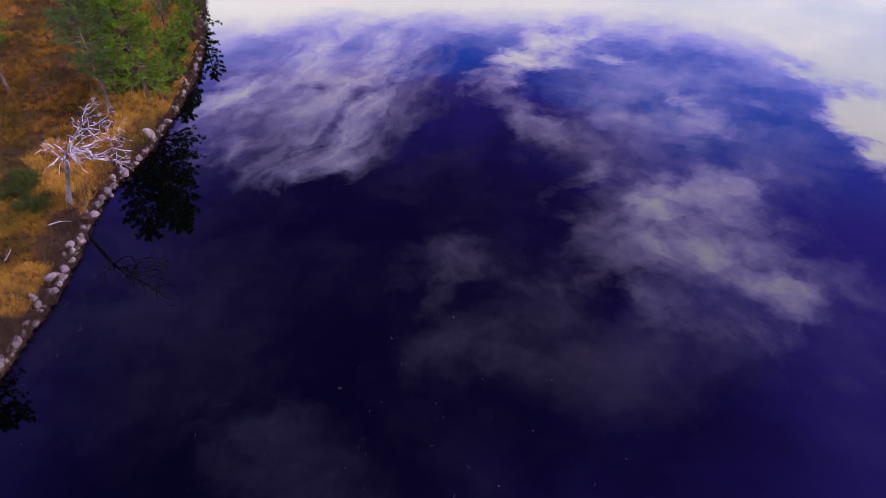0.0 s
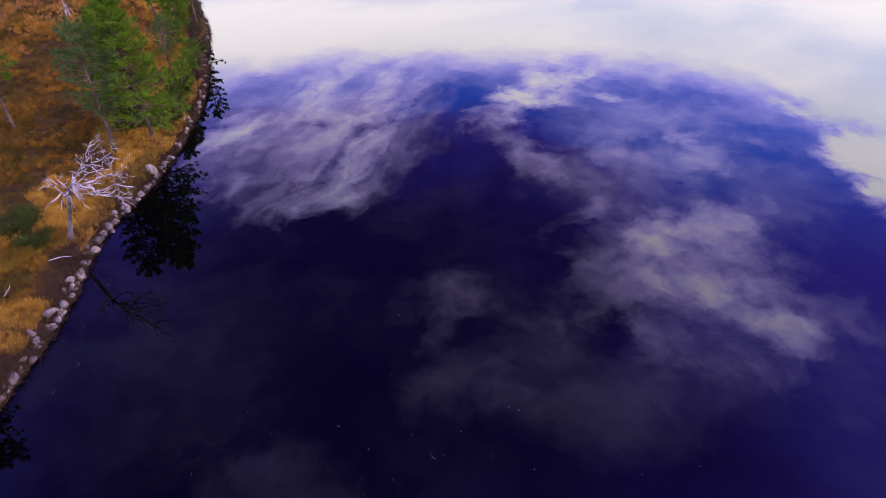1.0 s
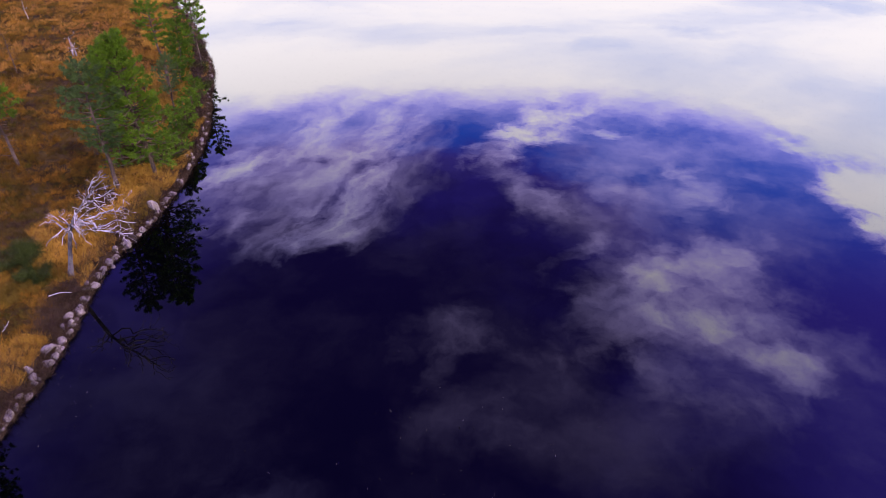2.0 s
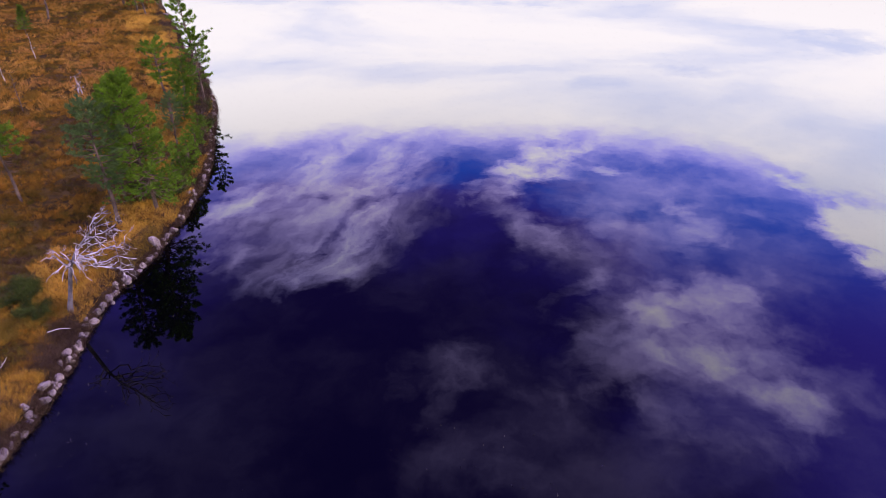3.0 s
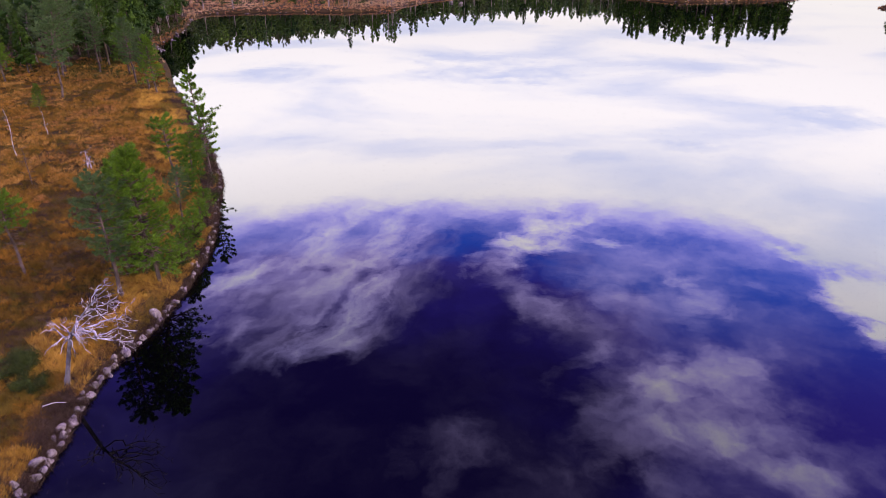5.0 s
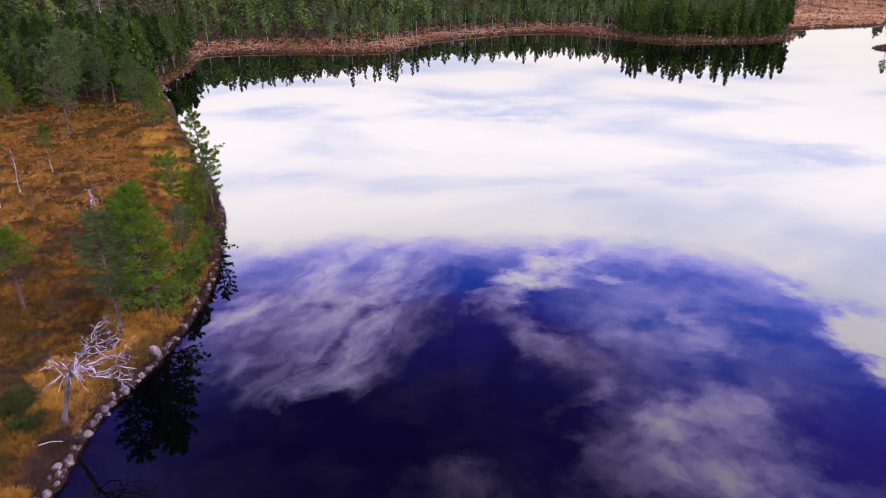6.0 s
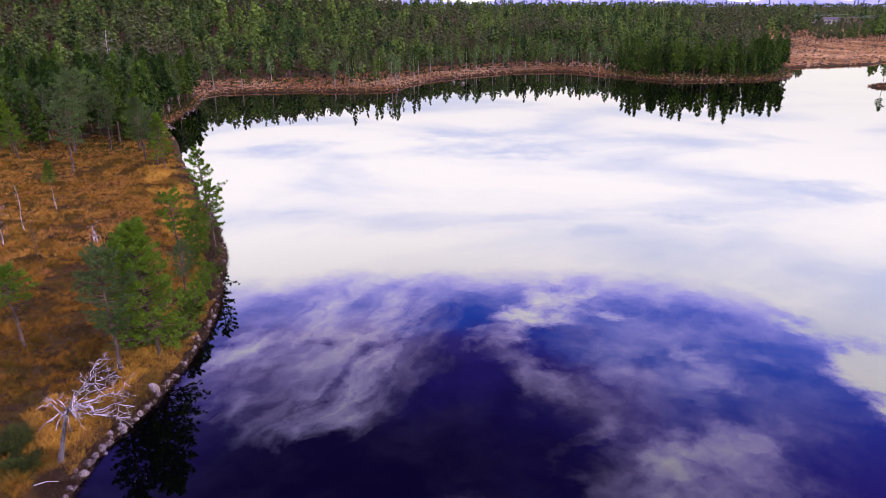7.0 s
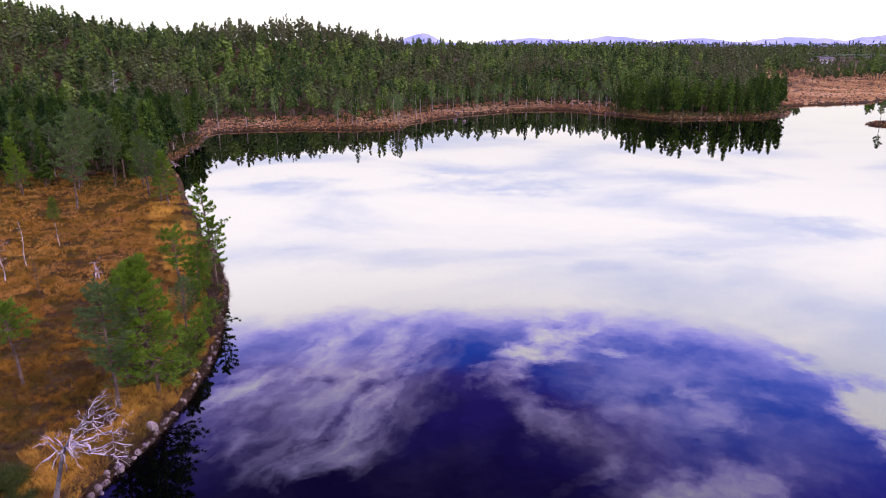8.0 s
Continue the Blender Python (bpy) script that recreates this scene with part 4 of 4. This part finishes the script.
def dead_tree():
    rng = np.random.RandomState(7)
    root = tagged(new("dead_tree"), "bleached silver dead pine leaning over the water", "dead tree")
    root.location = (-15.85, 22.95, 0.75)
    stem = [(-0.02, 0, -0.4), (0.0, 0, 0.0), (0.17, 0.02, 0.6), (0.36, 0.04, 1.3), (0.61, 0.05, 2.1), (1.02, 0.05, 2.8), (1.59, 0.15, 3.45), (2.11, 0.15, 4.0), (2.66, 0.05, 4.45)]
    radii = [0.20, 0.12, 0.088, 0.082, 0.075, 0.044, 0.034, 0.024, 0.010]
    g = Geo()
    tube(g, stem, radii, 10)
    part("trunk", g, M_GREYWOOD, root, "thick weathered grey trunk", True)
    limbs = [((0.55, 0.05, 1.95), (-0.13, -0.55, 2.7), 0.055, 0.15, 5), ((0.62, 0.05, 2.1), (-0.22, 0.35, 2.72), 0.04, 0.1, 5),
             ((0.60, 0.0, 2.2), (0.07, -0.95, 1.97), 0.045, 0.12, 3), ((0.68, 0.0, 2.25), (0.51, -0.65, 1.80), 0.06, 0.35, 3),
             ((0.95, 0.05, 2.5), (3.04, 0.65, 2.95), 0.065, -0.1, 12), ((0.85, 0.05, 2.45), (3.1, 0.25, 2.3), 0.055, 0.1, 10),
             ((0.70, 0.05, 2.2), (3.0, -0.25, 2.1), 0.05, -0.15, 9), ((0.8, 0.0, 2.35), (1.6, -0.45, 1.7), 0.04, 0.2, 5),
             ((0.62, 0.0, 2.05), (0.86, -0.35, 1.45), 0.035, 0.1, 4), ((1.3, 0.1, 3.1), (2.75, 0.45, 3.8), 0.05, -0.1, 9),
             ((1.2, 0.1, 3.0), (2.3, 0.95, 3.05), 0.05, 0.0, 9), ((1.0, 0.1, 2.75), (1.41, 0.75, 3.6), 0.045, 0.0, 6),
             ((0.75, 0.05, 2.4), (-0.10, 0.85, 2.5), 0.04, 0.12, 5), ((1.75, 0.15, 3.65), (2.95, 0.5, 4.2), 0.04, 0.0, 7),
             ((1.1, 0.05, 2.9), (2.2, -0.7, 2.9), 0.045, 0.0, 8), ((1.5, 0.15, 3.35), (1.75, -0.35, 4.2), 0.035, 0.0, 5),
             ((0.9, 0.05, 2.6), (1.9, 0.3, 2.45), 0.04, 0.1, 8), ((2.1, 0.15, 4.0), (2.9, -0.1, 4.75), 0.03, 0.0, 5)]
    for k in range(8):
        u = rng.uniform(0.0, 1.0)
        a = np.array([0.62, 0.05, 2.1]) + (np.array([1.9, 0.15, 3.8]) - [0.62, 0.05, 2.1]) * u
        d = unit(np.array([rng.uniform(0.1, 1.2), rng.uniform(-0.9, 0.7), rng.uniform(-0.3, 0.15)]))
        limbs.append((tuple(a), tuple(a + d * rng.uniform(0.9, 1.9)), 0.034, rng.uniform(-0.1, 0.25), 5))
    for a, b, r, rise, forks in limbs:
        limb_to(root, rng, a, b, r * 1.1, rise, max(2, forks * 3 // 5), 0.36)


dead_tree()


def snag(x, y, h, seed, label, r=0.05, twigs=8, twin=False, lean=(0.05, 0.0), reach=0.5, material=None):
    rng = np.random.RandomState(seed)
    root = tagged(new("snag"), label, "dead tree", "dead snags on the bog")
    root.location = (x, y, float(height(np.array([x]), np.array([y]))[0]))
    for k in range(2 if twin else 1):
        off = np.array([0.22 * k, 0.05 * k, 0])
        pts = [np.array([lean[0] * h * u * (1 - 2.2 * k), lean[1] * h * u, h * u * (1 - 0.3 * k) - 0.2 * (u == 0)]) + off + np.append(rng.normal(0, 0.012, 2), 0) * h * (u > 0) for u in np.linspace(0, 1, 7)]
        g = Geo()
        tube(g, pts, [r * (1 - 0.8 * u) + 0.008 for u in np.linspace(0, 1, 7)], 7)
        part("trunk", g, material or M_SILVER, root, smooth=True)
        for i in range(twigs):
            g = Geo()
            u = rng.uniform(0.3, 0.98)
            p = np.array([np.interp(u, np.linspace(0, 1, 7), [q[c] for q in pts]) for c in range(3)])
            a = rng.uniform(0, 6.28)
            gnarl(g, rng, p, (math.cos(a), math.sin(a), rng.uniform(-0.2, 0.5)), reach * rng.uniform(0.4, 1), r * 0.3, 1)
            part("branch", g, material or M_SILVER, root)


snag(-27.7, 49.7, 1.5, 91, "short pale double-stemmed snag in the grass", 0.06, 6, True, reach=0.6)
snag(-35.4, 53.4, 3.9, 92, "tall thin bleached snag on the bog", 0.032, 12, lean=(0.0, 0), reach=0.35)
snag(-35.0, 49.8, 3.3, 93, "branchy bleached dead pine on the bog", 0.042, 16, lean=(0.0, 0), reach=0.9)
snag(-36.0, 59.4, 2.2, 94, "thin grey dead sapling", 0.03, 8, lean=(-0.03, 0), reach=0.3)
snag(-30.0, 46.0, 2.8, 95, "thin brown dead sapling with twiggy top", 0.03, 18, lean=(-0.03, 0), reach=0.5, material=M_BARK)


snag(-78.0, 160.0, 12.5, 96, "tall bleached dead pine in the forest", 0.11, 14, reach=2.4)
snag(-57.5, 150.0, 9.0, 97, "bleached dead pine in the forest", 0.08, 18, reach=1.0)


def driftwood(x, y, length, turn, seed, label):
    rng = np.random.RandomState(seed)
    root = tagged(new("driftwood"), label, "driftwood", "driftwood on the bank")
    root.matrix_basis = Matrix.Translation((x, y, float(height(np.array([x]), np.array([y]))[0]) + 0.22)) @ pose(0, 0, 0, 0, -6, turn)
    g = Geo()
    gnarl(g, rng, (0, 0, 0), (1, 0, 0), length, 0.024, 2, 0.0, 0.30)
    part("branch", g, M_SILVER, root)


driftwood(-16.0, 21.3, 0.9, 10, 101, "short bleached branch lying on the bank")
driftwood(-16.6, 19.0, 0.5, 60, 102, "small pale stick in the grass")

# reeds standing in the lake
rng = np.random.RandomState(9)
c = np.concatenate([rng.normal((-1.5, 12.5), (2.2, 2.6), (60, 2)), rng.normal((3.6, 14.2), (0.15, 0.15), (6, 2)), rng.normal((-13.2, 18.0), (0.7, 2.8), (70, 2)), rng.uniform((-6, 9), (8, 17), (30, 2))])
root = np.repeat(np.concatenate([c, np.zeros((len(c), 1)) - 0.02], 1), 2, 0) + np.append(rng.normal(0, 0.05, 2), 0)
w = rng.normal(0, 0.5, (len(root), 3))
w[:, 2] = 0.6
g = Geo()
blades(g, root, unit(w), rng.uniform(0.05, 0.16, len(root)), 0.012, rng)
tagged(new("reeds", g.mesh("reeds", M_REED)), "sparse dry reed tips standing in the dark water", "reeds", kind="stuff")


# ---------------------------------------------------------------- far buildings and power line
def box(bm, x0, x1, y0, y1, z0, z1):
    v = [bm.verts.new(p) for p in ((x0, y0, z0), (x1, y0, z0), (x1, y1, z0), (x0, y1, z0), (x0, y0, z1), (x1, y0, z1), (x1, y1, z1), (x0, y1, z1))]
    for q in ((0, 3, 2, 1), (4, 5, 6, 7), (0, 1, 5, 4), (1, 2, 6, 5), (2, 3, 7, 6), (3, 0, 4, 7)):
        bm.faces.new([v[i] for i in q])


def bm_part(name, bm, material, parent, label=""):
    me = bpy.data.meshes.new(name)
    bm.to_mesh(me)
    bm.free()
    me.materials.append(material)
    ob = new(name, me)
    ob.parent = parent
    if label:
        tagged(ob, label)
    return ob


def house(x, y, z, w, d, h, label):
    root = tagged(new("house"), label, "house", "houses across the lake")
    root.matrix_basis = Matrix.Translation((x, y, z)) @ pose(0, 0, 0, 0, 0, -30)
    bm = bmesh.new()
    box(bm, -w / 2, w / 2, -d / 2, d / 2, -3, h)
    bm_part("wall", bm, M_WALL, root)
    bm = bmesh.new()
    v = [bm.verts.new(p) for p in ((-w / 2 - 0.4, -d / 2 - 0.4, h), (w / 2 + 0.4, -d / 2 - 0.4, h), (w / 2 + 0.4, d / 2 + 0.4, h), (-w / 2 - 0.4, d / 2 + 0.4, h), (-w / 2 - 0.4, 0, h + 1.6), (w / 2 + 0.4, 0, h + 1.6))]
    for q in ((0, 1, 5, 4), (2, 3, 4, 5), (0, 4, 3), (1, 2, 5), (0, 3, 2, 1)):
        bm.faces.new([v[i] for i in q])
    bm_part("roof", bm, M_ROOF, root)
    for k in range(3):
        bm = bmesh.new()
        cx = -w / 2 + w * (k + 0.5) / 3
        box(bm, cx - 0.6, cx + 0.6, -d / 2 - 0.05, -d / 2 + 0.02, h * 0.35, h * 0.8)
        window = bm_part("window", bm, M_WALL, root)
        bm = bmesh.new()
        box(bm, cx - 0.5, cx + 0.5, -d / 2 - 0.09, -d / 2 - 0.055, h * 0.4, h * 0.75)
        bm_part("pane", bm, M_GLASS, window)


house(236.0, 442.0, 6.8, 7.0, 6.0, 2.4, "low pale house among the trees")
house(220.0, 436.0, 6.4, 8.0, 6.0, 2.0, "long pale building among the trees")


def pylon(x, y, h):
    root = tagged(new("power_pole"), "twin-legged wooden power pole beside the bog", "power pole", "power line")
    root.location = (x, y, float(height(np.array([x]), np.array([y]))[0]))
    for sx in (-1.6, 1.6):
        g = Geo()
        tube(g, [(sx, 0, -0.5), (sx, 0, h * 0.5), (sx, 0, h)], [0.17, 0.15, 0.12], 7)
        part("pole", g, M_BARK, root)
    g = Geo()
    tube(g, [(-4.5, 0, h - 0.5), (0, 0, h - 0.45), (4.5, 0, h - 0.5)], [0.09, 0.11, 0.09], 5)
    part("cross_arm", g, M_STEEL, root)
    for sx in (-4.4, 0.0, 4.4):
        g = Geo()
        tube(g, [(sx, 0, h - 0.5), (sx, 0, h - 0.9), (sx, 0, h - 1.3)], [0.06, 0.10, 0.04], 5)
        part("insulator", g, M_STEEL, root)
    return root.location + Vector((0, 0, h - 1.3))


tops = [pylon(232.0, 327.0, 12.0), pylon(225.0, 590.0, 9.0), pylon(300.0, 190.0, 15.0)]
for a, b in ((0, 1), (0, 2)):
    for off, sag in ((-4.4, 9.0), (0.0, 13.0), (4.4, 17.0)):
        g = Geo()
        u = np.linspace(0, 1, 15)
        pts = np.stack([tops[a].x + (tops[b].x - tops[a].x) * u + off * 0.9, tops[a].y + (tops[b].y - tops[a].y) * u + off * 0.4, tops[a].z + (tops[b].z - tops[a].z) * u - sag * u * (1 - u)], 1)
        tube(g, pts, np.full(15, 0.028), 4)
        tagged(new("power_cable", g.mesh("power_cable", M_STEEL)), "thin sagging power cable between pylons", "power cable", "power line")
